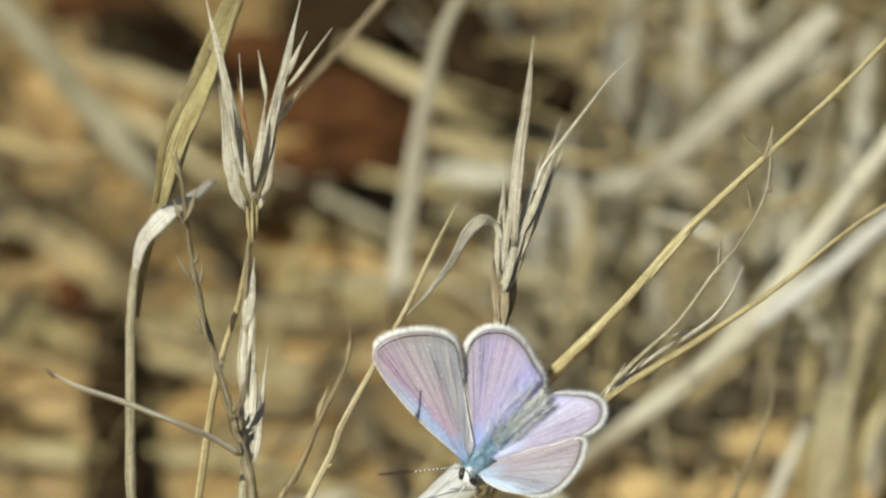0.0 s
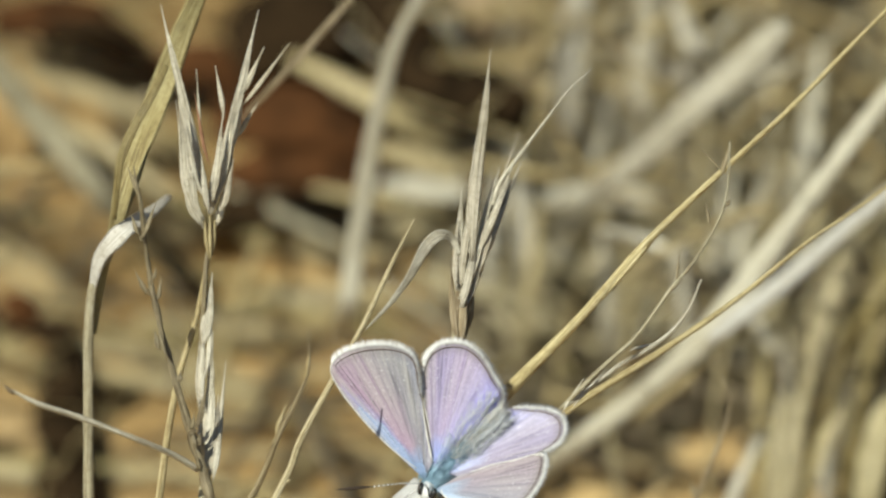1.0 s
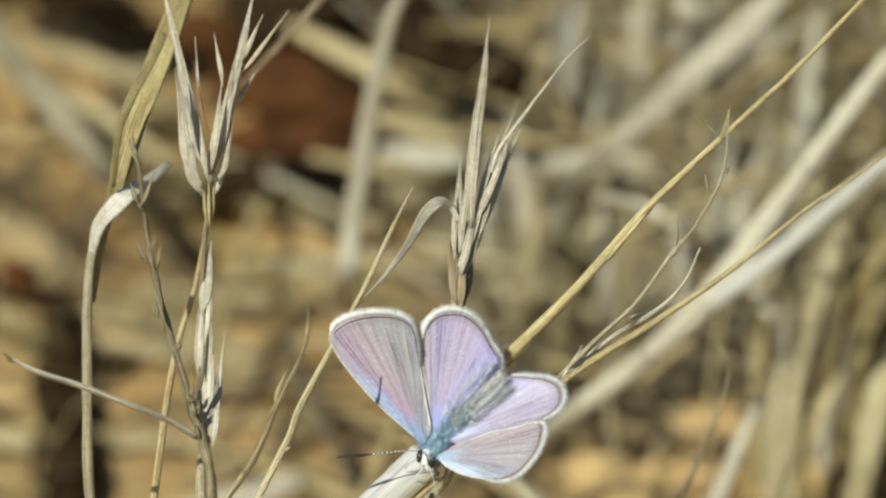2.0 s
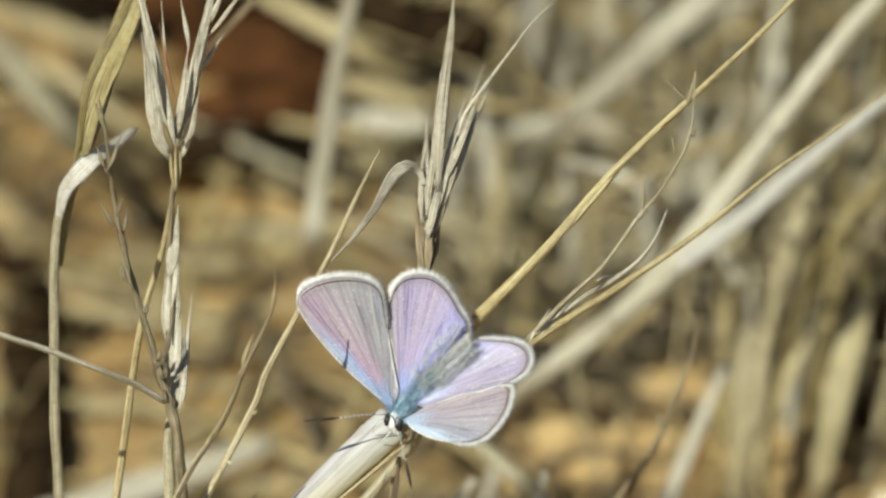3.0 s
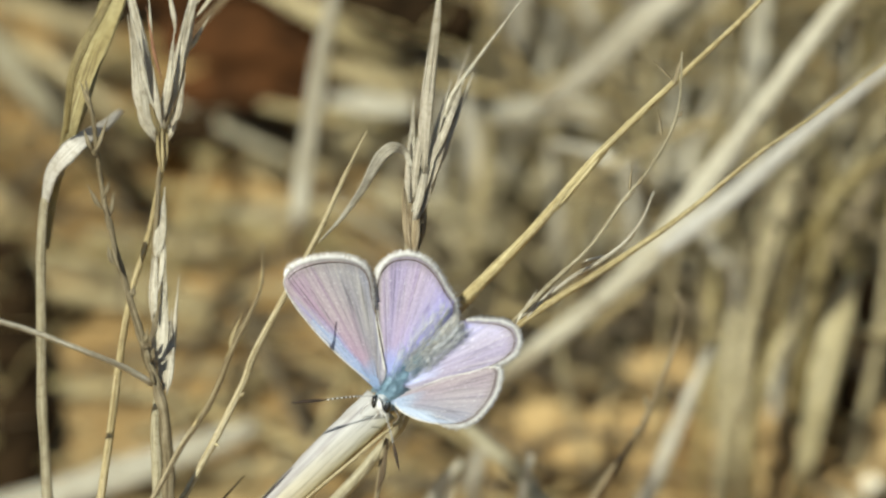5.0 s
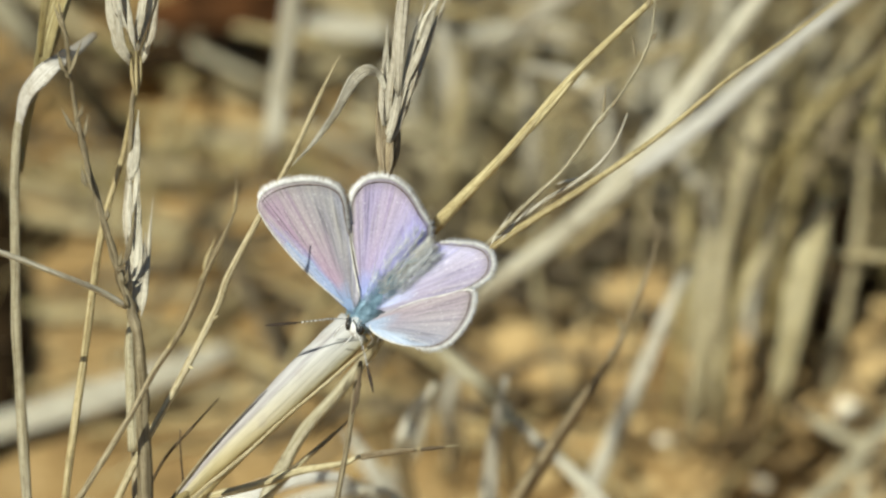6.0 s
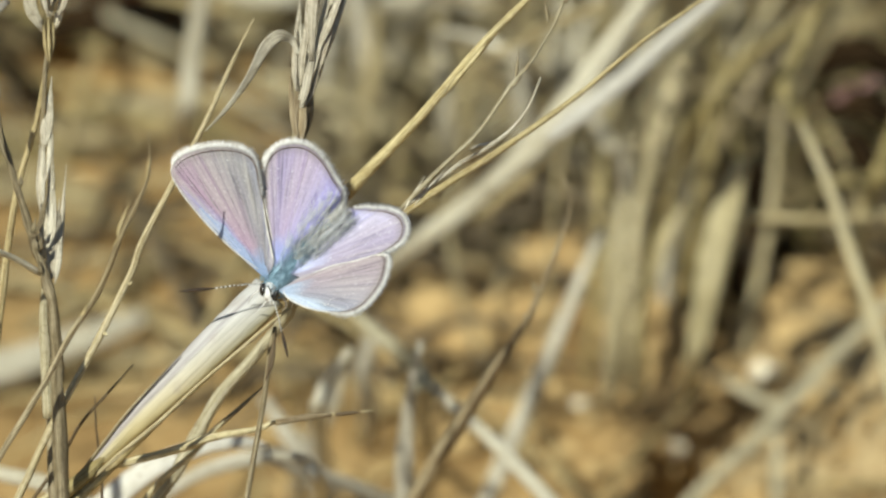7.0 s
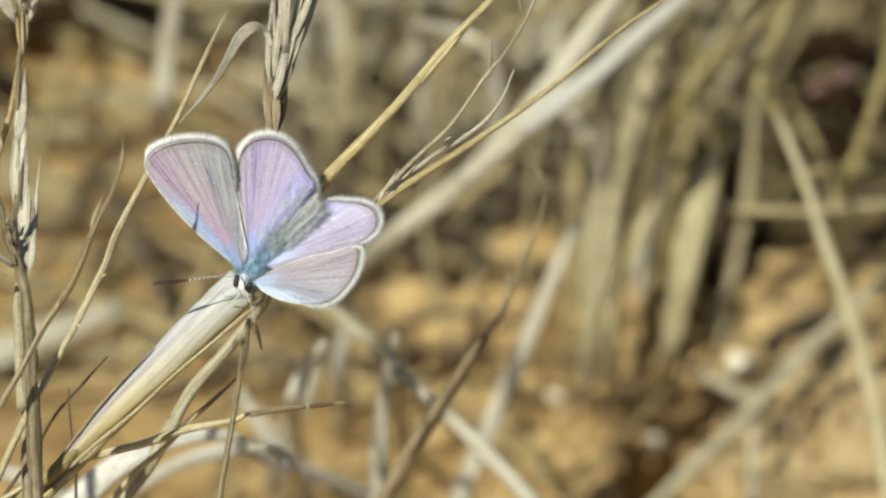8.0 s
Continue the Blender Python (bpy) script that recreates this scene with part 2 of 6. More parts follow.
def wing_material(name, sectors, skew, root, root_to, dusk=0.72, dust=0.25):
    """Scales of a blue: tones from the hind edge of the wing (0) to its fore edge (1), drawn round by skew towards the root, and a blue root."""
    m, nt, b = material(name, 0.45, 0.4)
    uv = nt.nodes.new("ShaderNodeUVMap")
    parts = nt.nodes.new("ShaderNodeSeparateXYZ")
    nt.links.new(uv.outputs[0], parts.inputs[0])
    coord = nt.nodes.new("ShaderNodeTexCoord")

    def rays(along, across, detail):
        stretch = nt.nodes.new("ShaderNodeMapping")
        stretch.inputs["Scale"].default_value = (along, across, 1)
        nt.links.new(uv.outputs[0], stretch.inputs[0])
        n = node(nt, "ShaderNodeTexNoise", Scale=1.0, Detail=detail, Roughness=0.6)
        nt.links.new(stretch.outputs[0], n.inputs["Vector"])
        return n.outputs[0]

    def grains(scale, detail):
        n = node(nt, "ShaderNodeTexNoise", Scale=scale, Detail=detail, Roughness=0.6)
        nt.links.new(coord.outputs["Object"], n.inputs["Vector"])
        return n.outputs[0]

    def add(a, times, c):
        n = nt.nodes.new("ShaderNodeMath")
        n.operation = "MULTIPLY_ADD"
        nt.links.new(a, n.inputs[0])
        n.inputs[1].default_value = times
        if isinstance(c, float):
            n.inputs[2].default_value = c
        else:
            nt.links.new(c, n.inputs[2])
        return n.outputs[0]
    streak, band, patch, fine, spark = rays(2.2, 44, 4.0), rays(0.5, 15, 3.0), grains(420, 5.0), grains(7000, 2.0), grains(5200, 1.0)
    place = add(parts.outputs[0], -skew, add(patch, 0.22, add(parts.outputs[1], 1.0, skew - 0.11)))
    col = ramp(nt, place, sectors)
    near = add(patch, 0.3, add(parts.outputs[0], 1.0, -0.15))
    col = mixed(nt, root, col, ramp(nt, near, [(root_to * 0.45, (0, 0, 0)), (root_to, (1, 1, 1))]))
    col = mixed(nt, col, ramp(nt, streak, [(0.36, (dusk, dusk * 0.99, dusk * 0.98)), (0.44, (0.90, 0.90, 0.90)), (0.56, (1, 1, 1)), (0.70, (1.14, 1.12, 1.12))]), 1.0, "MULTIPLY")
    rays_out = ramp(nt, parts.outputs[0], [(0.30, (0, 0, 0)), (0.62, (1, 1, 1))])
    dusty = mixed(nt, (0, 0, 0), ramp(nt, band, [(0.46, (0, 0, 0)), (0.56, (dust,) * 3)]), rays_out)
    col = mixed(nt, col, (0.47, 0.45, 0.40), dusty)
    col = mixed(nt, col, ramp(nt, band, [(0.34, (0.74, 0.74, 0.76)), (0.45, (1.0, 1.0, 1.0)), (0.6, (1.06, 1.05, 1.06))]), 1.0, "MULTIPLY")
    col = mixed(nt, col, ramp(nt, fine, [(0.35, (0.84, 0.84, 0.86)), (0.65, (1.04, 1.04, 1.04))]), 1.0, "MULTIPLY")
    col = mixed(nt, col, (0.86, 0.86, 0.88), ramp(nt, spark, [(0.66, (0, 0, 0)), (0.76, (0.5,) * 3)]))
    rim = ramp(nt, parts.outputs[0], [(0.90, (0, 0, 0)), (0.985, (0.6,) * 3)])
    col = mixed(nt, col, (0.20, 0.17, 0.16), rim)
    nt.links.new(col, b.inputs["Base Color"])
    b.inputs["Sheen Weight"].default_value = 0.08
    bumped(nt, b, add(fine, 0.6, streak), 0.35, 0.00012)
    return m


WING_A = wing_material("lilac_grey_wing", [(0.0, (0.35, 0.33, 0.44)), (0.14, (0.30, 0.305, 0.36)), (0.30, (0.37, 0.355, 0.36)), (0.46, (0.325, 0.305, 0.34)), (0.64, (0.40, 0.315, 0.38)), (0.90, (0.44, 0.315, 0.41)), (1.02, (0.34, 0.335, 0.56)), (1.16, (0.37, 0.45, 0.65))],
                       0.38, (0.30, 0.40, 0.60), 0.27, 0.46, 0.42)
WING_B = wing_material("violet_wing", [(0.0, (0.33, 0.33, 0.90)), (0.16, (0.39, 0.37, 0.82)), (0.32, (0.46, 0.41, 0.68)), (0.54, (0.49, 0.40, 0.57)), (0.74, (0.41, 0.355, 0.53)), (0.88, (0.45, 0.37, 0.50)), (0.96, (0.31, 0.27, 0.22))],
                       -0.14, (0.40, 0.46, 0.82), 0.34, 0.62)
WING_C = wing_material("pale_violet_wing", [(0.0, (0.32, 0.29, 0.38)), (0.22, (0.36, 0.315, 0.42)), (0.42, (0.44, 0.395, 0.53)), (0.60, (0.50, 0.48, 0.70)), (0.78, (0.42, 0.42, 0.86)), (1.05, (0.36, 0.36, 0.86))],
                       0.02, (0.50, 0.54, 0.76), 0.40, 0.62)
WING_D = wing_material("grey_lilac_wing", [(0.0, (0.48, 0.57, 0.70)), (0.10, (0.40, 0.47, 0.58)), (0.20, (0.30, 0.305, 0.36)), (0.55, (0.315, 0.275, 0.315)), (0.85, (0.35, 0.285, 0.31)), (1.0, (0.33, 0.30, 0.34))],
                       -0.14, (0.36, 0.44, 0.57), 0.30, 0.56)


def fringe_material():
    """Hair scales: grey-brown at the foot, white at the tip, a few of them dusky."""
    m, nt, b = material("white_wing_fringe", 0.6, 0.3)
    uv = nt.nodes.new("ShaderNodeUVMap")
    parts = nt.nodes.new("ShaderNodeSeparateXYZ")
    nt.links.new(uv.outputs[0], parts.inputs[0])
    col = ramp(nt, parts.outputs[1], [(0.06, (0.34, 0.32, 0.30)), (0.30, (0.66, 0.65, 0.62)), (0.6, (0.84, 0.83, 0.81))])
    dusky = ramp(nt, parts.outputs[0], [(0.0, (0.55, 0.54, 0.54)), (0.3, (0.95, 0.95, 0.95)), (1.0, (1, 1, 1))])
    nt.links.new(mixed(nt, col, dusky, 1.0, "MULTIPLY"), b.inputs["Base Color"])
    return m


HAIR_FRINGE = fringe_material()
FRINGE = plain_noise("white_wing_edge", (0.45, 0.43, 0.39), (0.80, 0.78, 0.73), 3500, 0.6)
FUR_BLUE = plain_noise("blue_grey_fur", (0.10, 0.19, 0.25), (0.38, 0.54, 0.66), 1500, 0.5)
FUR_PALE = plain_noise("pale_grey_fur", (0.58, 0.60, 0.62), (0.88, 0.88, 0.88), 1800, 0.5)
FUR_HAZE = plain_noise("pale_blue_fur", (0.36, 0.44, 0.62), (0.60, 0.67, 0.84), 1500, 0.5)
FUR_DUN = plain_noise("dun_grey_fur", (0.68, 0.65, 0.58), (0.90, 0.87, 0.80), 1500, 0.6)
WHITE = plain_noise("white_scales", (0.66, 0.66, 0.64), (0.86, 0.86, 0.84), 2500, 0.6)
BLACK = plain_noise("black_shell", (0.008, 0.008, 0.008), (0.03, 0.028, 0.026), 900, 0.25, 0.5)
CLUB = plain_noise("dark_brown_club", (0.02, 0.014, 0.01), (0.07, 0.045, 0.03), 1500, 0.5)
MARGIN = plain_noise("dark_wing_margin", (0.09, 0.065, 0.055), (0.21, 0.16, 0.14), 1500, 0.6)
VEIN = plain_noise("dusky_vein", (0.22, 0.20, 0.23), (0.34, 0.31, 0.35), 1200, 0.6)


# ---- shapes ----
def part(name, bm, mat, parent=None, label=""):
    data = bpy.data.meshes.new(name)
    bm.normal_update()
    bm.to_mesh(data)
    bm.free()
    data.materials.append(mat)
    for p in data.polygons:
        p.use_smooth = True
    ob = new(name, data)
    if parent:
        ob.parent = parent
    if label:
        tagged(ob, label)
    return ob


def holder(name, label, category, group="", kind="", at=(0, 0, 0)):
    ob = new(name)
    ob.empty_display_size = 0.005
    ob.location = at
    return tagged(ob, label, category, group, kind)


def spline(pts, n):
    """n + 1 places and the fractions of length along a smooth line through pts."""
    pts = [Vector(p) for p in pts]
    ext = [pts[0] * 2 - pts[1]] + pts + [pts[-1] * 2 - pts[-2]]
    out = []
    m = len(pts) - 1
    for i in range(n + 1):
        s = min(i / n * m, m - 1e-6)
        k, f = int(s), s - int(s)
        a, b, c, d = ext[k:k + 4]
        out.append(0.5 * ((2 * b) + (c - a) * f + (2 * a - 5 * b + 4 * c - d) * f ** 2 + (3 * b - a - 3 * c + d) * f ** 3))
    return out


FACING = Vector((0, -CT, ST))


def level(values, f):
    """values spread evenly over 0..1, read at f."""
    if not isinstance(values, (list, tuple)):
        return values
    s = f * (len(values) - 1)
    k = min(int(s), len(values) - 2)
    return values[k] + (values[k + 1] - values[k]) * (s - k)


def sweep(bm, pts, wide, thick, n=24, sides=8, twist=0.0, fold=0.0, facing=FACING, rough=0.0):
    """A stalk or blade along pts; wide and thick in mm, fold lifts both edges to a V."""
    uv = bm.loops.layers.uv.verify()
    line = spline(pts, n)
    rings, lengths, total = [], [], 0.0
    for i, p in enumerate(line):
        if i:
            total += (p - line[i - 1]).length * 1000
        lengths.append(total)
        d = (line[min(i + 1, n)] - line[max(i - 1, 0)]).normalized()
        side = d.cross(facing)
        side = side.normalized() if side.length > 1e-6 else Vector((1, 0, 0))
        up = side.cross(d).normalized()
        f = i / n
        turn = radians(level(twist, f))
        side, up = side * math.cos(turn) + up * math.sin(turn), up * math.cos(turn) - side * math.sin(turn)
        w, h = level(wide, f) / 2000, level(thick, f) / 2000
        ring = []
        for k in range(sides):
            a = 2 * math.pi * k / sides
            wob = 1 + rough * noise.noise(p * 700 + Vector((k * 3.1, 0, 0)))
            x, y = math.cos(a) * w * wob, math.sin(a) * h * wob + fold * abs(math.cos(a)) * w
            ring.append(bm.verts.new(p + side * x + up * y))
        rings.append(ring)
    across = max(level(wide, 0.5), 0.2)
    for i in range(n):
        for k in range(sides):
            k2 = (k + 1) % sides
            f = bm.faces.new((rings[i][k], rings[i][k2], rings[i + 1][k2], rings[i + 1][k]))
            for loop, (r, q) in zip(f.loops, ((i, k), (i, k + 1), (i + 1, k + 1), (i + 1, k))):
                loop[uv].uv = (q / sides * 2 * across, lengths[r])
    bm.faces.new(rings[0][::-1])
    bm.faces.new(rings[-1])


def glume(bm, base, tip, wide, bow=0.6, thick=0.35, twist=0.0, fold=0.25):
    """A dry husk: a folded lance from base to tip, bowed sideways by bow mm."""
    base, tip = Vector(base), Vector(tip)
    d = tip - base
    side = d.cross(FACING).normalized()
    mid = base + d * 0.28 + side * bow / 1000
    q = base + d * 0.64 + side * bow * 0.45 / 1000
    sweep(bm, [base, mid, q, tip], [wide * 0.16, wide * 0.5, wide * 0.88, wide, wide * 0.82, wide * 0.5, wide * 0.24, 0.06],
          [thick * 0.4, thick * 0.8, thick, thick, thick * 0.8, thick * 0.5, thick * 0.3, 0.04], 16, 8, twist, fold)
    if wide > 0.55:
        # raised nerves along the husk
        for k in (-0.30, 0.05, 0.33):
            off = side * wide * k / 1000 + FACING * thick * 0.5 / 1000
            tail = tip.lerp(base, 0.12 + 0.1 * abs(k))
            sweep(bm, [base + off * 0.5, mid + off, q + off * 0.9, tail + off * 0.3], [0.08, 0.13, 0.11, 0.05], [0.08, 0.12, 0.1, 0.05], 10, 5)


def rooted(pts, drift=(0, 0), depth=0.004):
    """The points and, below the last, a way down into the soil."""
    p = Vector(pts[-1])
    d = (p - Vector(pts[-2])).normalized()
    on = p + d * 0.018
    foot = Vector((on.x + d.x * 0.02 + drift[0], on.y + d.y * 0.02 + drift[1], -depth))
    return list(pts) + [on, on.lerp(foot, 0.5) + d * 0.004, foot]


# ---- soil ----
# hollows in the soil: place, radius and depth in mm
HOLLOWS = [(p.x, p.y, r / 1000, d / 1000) for p, r, d in (
    (P(14.4, -15.7, 136.9), 3, 6), (P(12.5, -19.9, 131.9), 3, 6), (P(9.7, -23.5, 127.5), 3.5, 7), (P(16.5, -13.1, 140.0), 2.5, 5), (P(15.3, -22.3, 129.0), 2.5, 5),
    (P(-27.4, -5.7, 148.8), 2.2, 7), (P(-24.7, -5.4, 149.1), 2.2, 7), (P(-22.0, -5.2, 149.3), 2, 6), (P(-52.2, 5.8, 162.5), 3, 8), (P(-47.9, 0.4, 156.1), 3, 5), (P(-51.4, -11.8, 141.5), 2.5, 8),
    (P(-10.1, 24.6, 184.9), 9, 16), (P(-19.2, 28.1, 189.1), 8, 14), (P(-1.2, 22.9, 182.8), 7, 14), (P(-24.0, 10.3, 167.8), 4.5, 11), 
    (P(38.2, -14.9, 137.8), 5, 14), (P(31.7, -30.5, 119.2), 4, 8), (P(-17.7, 7.3, 164.3), 10, -2), (P(27.9, -15.9, 136.6), 9, -3), (P(49.0, -22.2, 129.1), 12, -3),
    (P(39.7, -9.0, 145.0), 4, 12), (P(36.6, -18.5, 133.5), 3.5, 12), (P(34.8, -28.6, 121.4), 4, 10), (P(32.4, -33.8, 115.2), 5, 10), (P(19.2, -7.7, 146.3), 3, 9), (P(28.8, 2.5, 158.5), 4, 12), (P(48.5, -4.0, 150.5), 5, 12), (P(6.5, -4.8, 149.9), 6, 12), (P(26.6, -3.2, 151.8), 6, 13), (P(47.9, -0.4, 155.1), 11, 16), (P(42.2, -5.8, 148.7), 5, 11), (P(-51.1, 17.4, 176.3), 8, 12))]


# places kept clear of loose straw: place and radius in mm
CLEAR = [(p.x, p.y, r / 1000) for p, r in ((P(-20.0, 28.3, 190.0), 12), (P(-12.0, 28.3, 190.0), 12), (P(-4.0, 27.0, 188.0), 11), (P(5.0, 29.0, 190.0), 10), (P(45.0, -18.0, 134.0), 9), (P(-34.0, -10.0, 143.5), 9), (P(-48.0, -12.0, 141.0), 8), (P(10.0, -20.0, 131.8), 9),
                                           (P(-23.3, 26.1, 174.3), 13), (P(-15.5, 23.3, 170.9), 13), (P(-18.6, 17.7, 164.2), 9), (P(-7.7, 23.8, 171.5), 10), (P(-22.9, 10.5, 158.7), 6),
                                           (P(49.0, -1.5, 153.8), 9), (P(44.7, -22.2, 129.1), 13), (P(27.7, -22.2, 129.1), 11), (P(49.7, -30.5, 119.2), 12), (P(-17.7, 7.3, 164.3), 13), (P(-9.0, 5.0, 161.5), 9))]


def swell(x, y):
    """Height of the soil, metres."""
    far = max(abs(x), abs(y - 0.12))
    p = Vector((x * 38, y * 38, 0.3))
    flat = noise.fractal(p, 0.9, 2.1, 4) * 0.006
    flat += max(0.0, noise.noise(Vector((x * 120, y * 120, 2.7)))) * 0.004
    flat += noise.noise(Vector((x * 420, y * 420, 5.1))) * 0.0007
    h = 0.0
    for hx, hy, hr, hd in HOLLOWS:
        d = math.hypot(x - hx, (y - hy) * 0.7) / hr
        if d < 1.4:
            d += 0.35 * noise.noise(Vector((x * 260, y * 260, hd * 900)))
            k = min(max((1.1 - d) / 0.5, 0), 1)
            h -= hd * k * k * (3 - 2 * k)
    side = min(max((x + 0.012) / 0.022, 0), 1)
    h += flat * (0.4 + 0.6 * side)
    return h * (1.0 if far < 0.3 else (0.3 / far) ** 2)


def build_ground():
    def spread(lo, hi, step, reach):
        vals = list(np.arange(lo, hi, step))
        d, a, b = step, lo, vals[-1]
        while b - lo < reach:
            d *= 1.45
            a, b = a - d, b + d
            vals = [a] + vals + [b]
        return vals
    xs, ys = spread(-0.10, 0.11, 0.0015, 900), spread(0.0, 0.27, 0.0015, 900)
    verts = [(x, y, swell(x, y)) for y in ys for x in xs]
    nx = len(xs)
    faces = [(j * nx + i, j * nx + i + 1, (j + 1) * nx + i + 1, (j + 1) * nx + i)
             for j in range(len(ys) - 1) for i in range(nx - 1)]
    data = bpy.data.meshes.new("ground")
    data.from_pydata(verts, [], faces)
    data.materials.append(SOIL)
    for p in data.polygons:
        p.use_smooth = True
    tagged(new("ground", data), "dry orange-tan crumbly soil ground", "ground", kind="structure")


build_ground()
rng = random.Random(7)


def lump(bm, at, size, flat=0.7, seed=0, sub=3):
    """A rough stone or clod, size in mm across."""
    made = bmesh.ops.create_icosphere(bm, subdivisions=sub, radius=size / 2000)["verts"]
    turn = Euler((seed * 1.3, seed * 0.7, seed * 2.1)).to_matrix()
    for v in made:
        n = v.co.normalized()
        k = 1 + 0.55 * noise.noise(n * 1.5 + Vector((seed, 0, 0))) + 0.30 * noise.noise(n * 3.5 + Vector((0, seed, 0))) + 0.10 * noise.noise(n * 9 + Vector((0, 0, seed)))
        c = turn @ (v.co * k)
        v.co = Vector((c.x * 1.15, c.y, c.z * flat)) + at


def ground_at(p, lift=0.0):
    return Vector((p.x, p.y, swell(p.x, p.y) + lift))


def clod(p, size, mat=CLOD, name="clod", label="crumbly orange-tan clod of dry soil", category="clod", flat=0.7, seed=None, sub=3):
    bm = bmesh.new()
    lump(bm, ground_at(p, size * flat * 0.0001), size, flat, rng.uniform(0, 50) if seed is None else seed, sub)
    return tagged(part(name, bm, mat), label, category, category + "s on the soil")


# ---- stalks and blades of grass ----
def stalk(name, label, pts, wide, mat, thick=None, root=True, group="", category="grass stalk", twist=0.0, fold=0.0, n=40, rough=0.22, sides=8, drift=(0, 0)):
    """A rooted stalk: an empty at its foot and the stem under it."""
    line = rooted(pts, drift) if root else list(pts)
    thing = holder(name, label, category, group)
    bm = bmesh.new()
    sweep(bm, line, wide, thick if thick is not None else wide, n, sides, twist, fold, rough=rough)
    part("stem", bm, mat, thing)
    return thing


def add_husk(thing, pairs, mat, name="husk", label=""):
    for base, tip, wide, bow in pairs:
        bm = bmesh.new()
        glume(bm, base, tip, wide, bow)
        part(name, bm, mat, thing, label)


def add_branch(thing, pts, wide, mat, thick=None, name="branch", label="", n=18, twist=0.0, fold=0.0, sides=8):
    bm = bmesh.new()
    sweep(bm, pts, wide, thick if thick is not None else wide, n, sides, twist, fold, rough=0.08)
    return part(name, bm, mat, thing, label)


def sharp_plants():
    # tall bent grass with a broad twisted leaf
    g = stalk("bent_grass", "tall grey-olive grass stalk folded over at its white kinked leaf",
              [P(-33.0, 6.4, 8.0), P(-34.2, 4.6, 8.0), P(-34.7, 0.3, 8.0), P(-34.7, -6.4, 8.0), P(-34.6, -13.5, 8.0), P(-34.0, -23.7, 8.0)],
              [0.75, 0.8, 0.85, 0.85, 0.9, 0.9, 0.9, 0.9], STALK, 0.6)
    add_branch(g, [P(-25.6, 29.2, 14.0), P(-27.0, 25.6, 12.0), P(-28.6, 20.8, 10.0), P(-30.3, 16.0, 8.0), P(-31.6, 12.1, 7.0), P(-32.4, 9.3, 7.0), P(-33.3, 6.0, 8.0), P(-34.0, 2.2, 9.0), P(-34.3, -0.2, 9.0)],
               [1.6, 1.9, 2.2, 2.4, 2.0, 1.3, 0.8, 0.6, 0.5], OLIVE, 0.25, "leaf_blade", "broad olive-yellow twisted leaf blade", 30, [35, 10, -25, 15, 30, 0], 0.35)
    add_branch(g, [P(-28.2, 22.4, 6.0), P(-29.1, 20.5, 5.0), P(-30.7, 17.5, 4.5), P(-31.9, 14.7, 4.0), P(-32.3, 12.1, 4.5), P(-32.5, 9.5, 5.5)],
               [0.5, 0.7, 0.8, 0.8, 0.6, 0.4], OLIVE, 0.2, "leaf_edge", "olive-brown rolled leaf edge", 22, 15, 0.2)
    add_branch(g, [P(-28.4, 11.6, 24.0), P(-29.5, 10.3, 14.0), P(-31.0, 9.1, 7.0), P(-32.4, 7.8, 6.0), P(-33.7, 6.2, 7.0), P(-34.4, 3.6, 8.0)],
               [0.6, 1.1, 1.6, 1.9, 1.3, 0.6], WHITE_LEAF, 0.25, "kinked_leaf", "white papery kinked leaf", 24, [-20, -30, -25, -10], 0.1)

    # seed spike with three tiers of husks
    s = stalk("seed_spike", "silvery dry grass spike with long pointed husks",
              [P(-24.2, 7.8, 0.0), P(-24.6, 5.9, 0.0), P(-24.8, 2.1, 0.0), P(-25.1, -3.5, 1.0), P(-24.8, -9.2, 1.0), P(-24.6, -14.4, 2.0), P(-24.4, -23.6, 2.0)],
              [0.35, 0.4, 0.4, 0.45, 0.6, 0.85, 1.0, 1.0, 1.0], BROWN)
    add_husk(s, [
        (P(-24.8, 8.7, 0), P(-27.1, 20.9, -0.8), 0.78, -0.70), (P(-24.6, 10.6, -0.6), P(-28.5, 27.4, -1.4), 0.96, 0.10),
        (P(-24.6, 11.1, -1.4), P(-26.6, 18.9, -2.2), 0.70, -0.50), (P(-24.5, 11.0, -2.0), P(-26.3, 17.3, -2.8), 0.55, -0.45),
        (P(-25.1, 9.4, 0.6), P(-27.2, 19.4, -0.2), 0.48, -0.75), (P(-24.3, 9.9, -0.4), P(-20.3, 27.0, -1.2), 1.04, 0.15),
        (P(-24.1, 10.4, -1.2), P(-21.9, 20.8, -2.0), 0.66, 0.35), (P(-24.2, 10.7, -2.0), P(-23.2, 18.2, -2.8), 0.66, 0.15),
        (P(-23.2, 17.8, -0.6), P(-23.9, 22.3, -1.4), 0.45, 0.10), (P(-23.7, 9.8, -1.0), P(-22.3, 14.5, -1.8), 0.55, 0.35),
        (P(-23.9, 9.5, 0.2), P(-22.2, 17.8, -0.6), 0.63, 0.45), (P(-24.3, 9.9, -2.4), P(-25.0, 15.0, -3.2), 0.55, -0.10),
        (P(-24.8, 9.4, -1.8), P(-25.9, 14.0, -2.6), 0.63, -0.35), (P(-24.1, 8.5, 0.4), P(-22.9, 13.2, -0.4), 0.55, 0.30),
        (P(-25.1, 9.0, 0.3), P(-26.6, 14.1, -0.5), 0.63, -0.40), (P(-24.2, 10.4, -1.6), P(-24.0, 14.0, -2.4), 0.55, 0.00),
        (P(-22.9, 14.1, 0.4), P(-21.2, 23.1, -0.4), 0.55, 0.20)], SILVER)
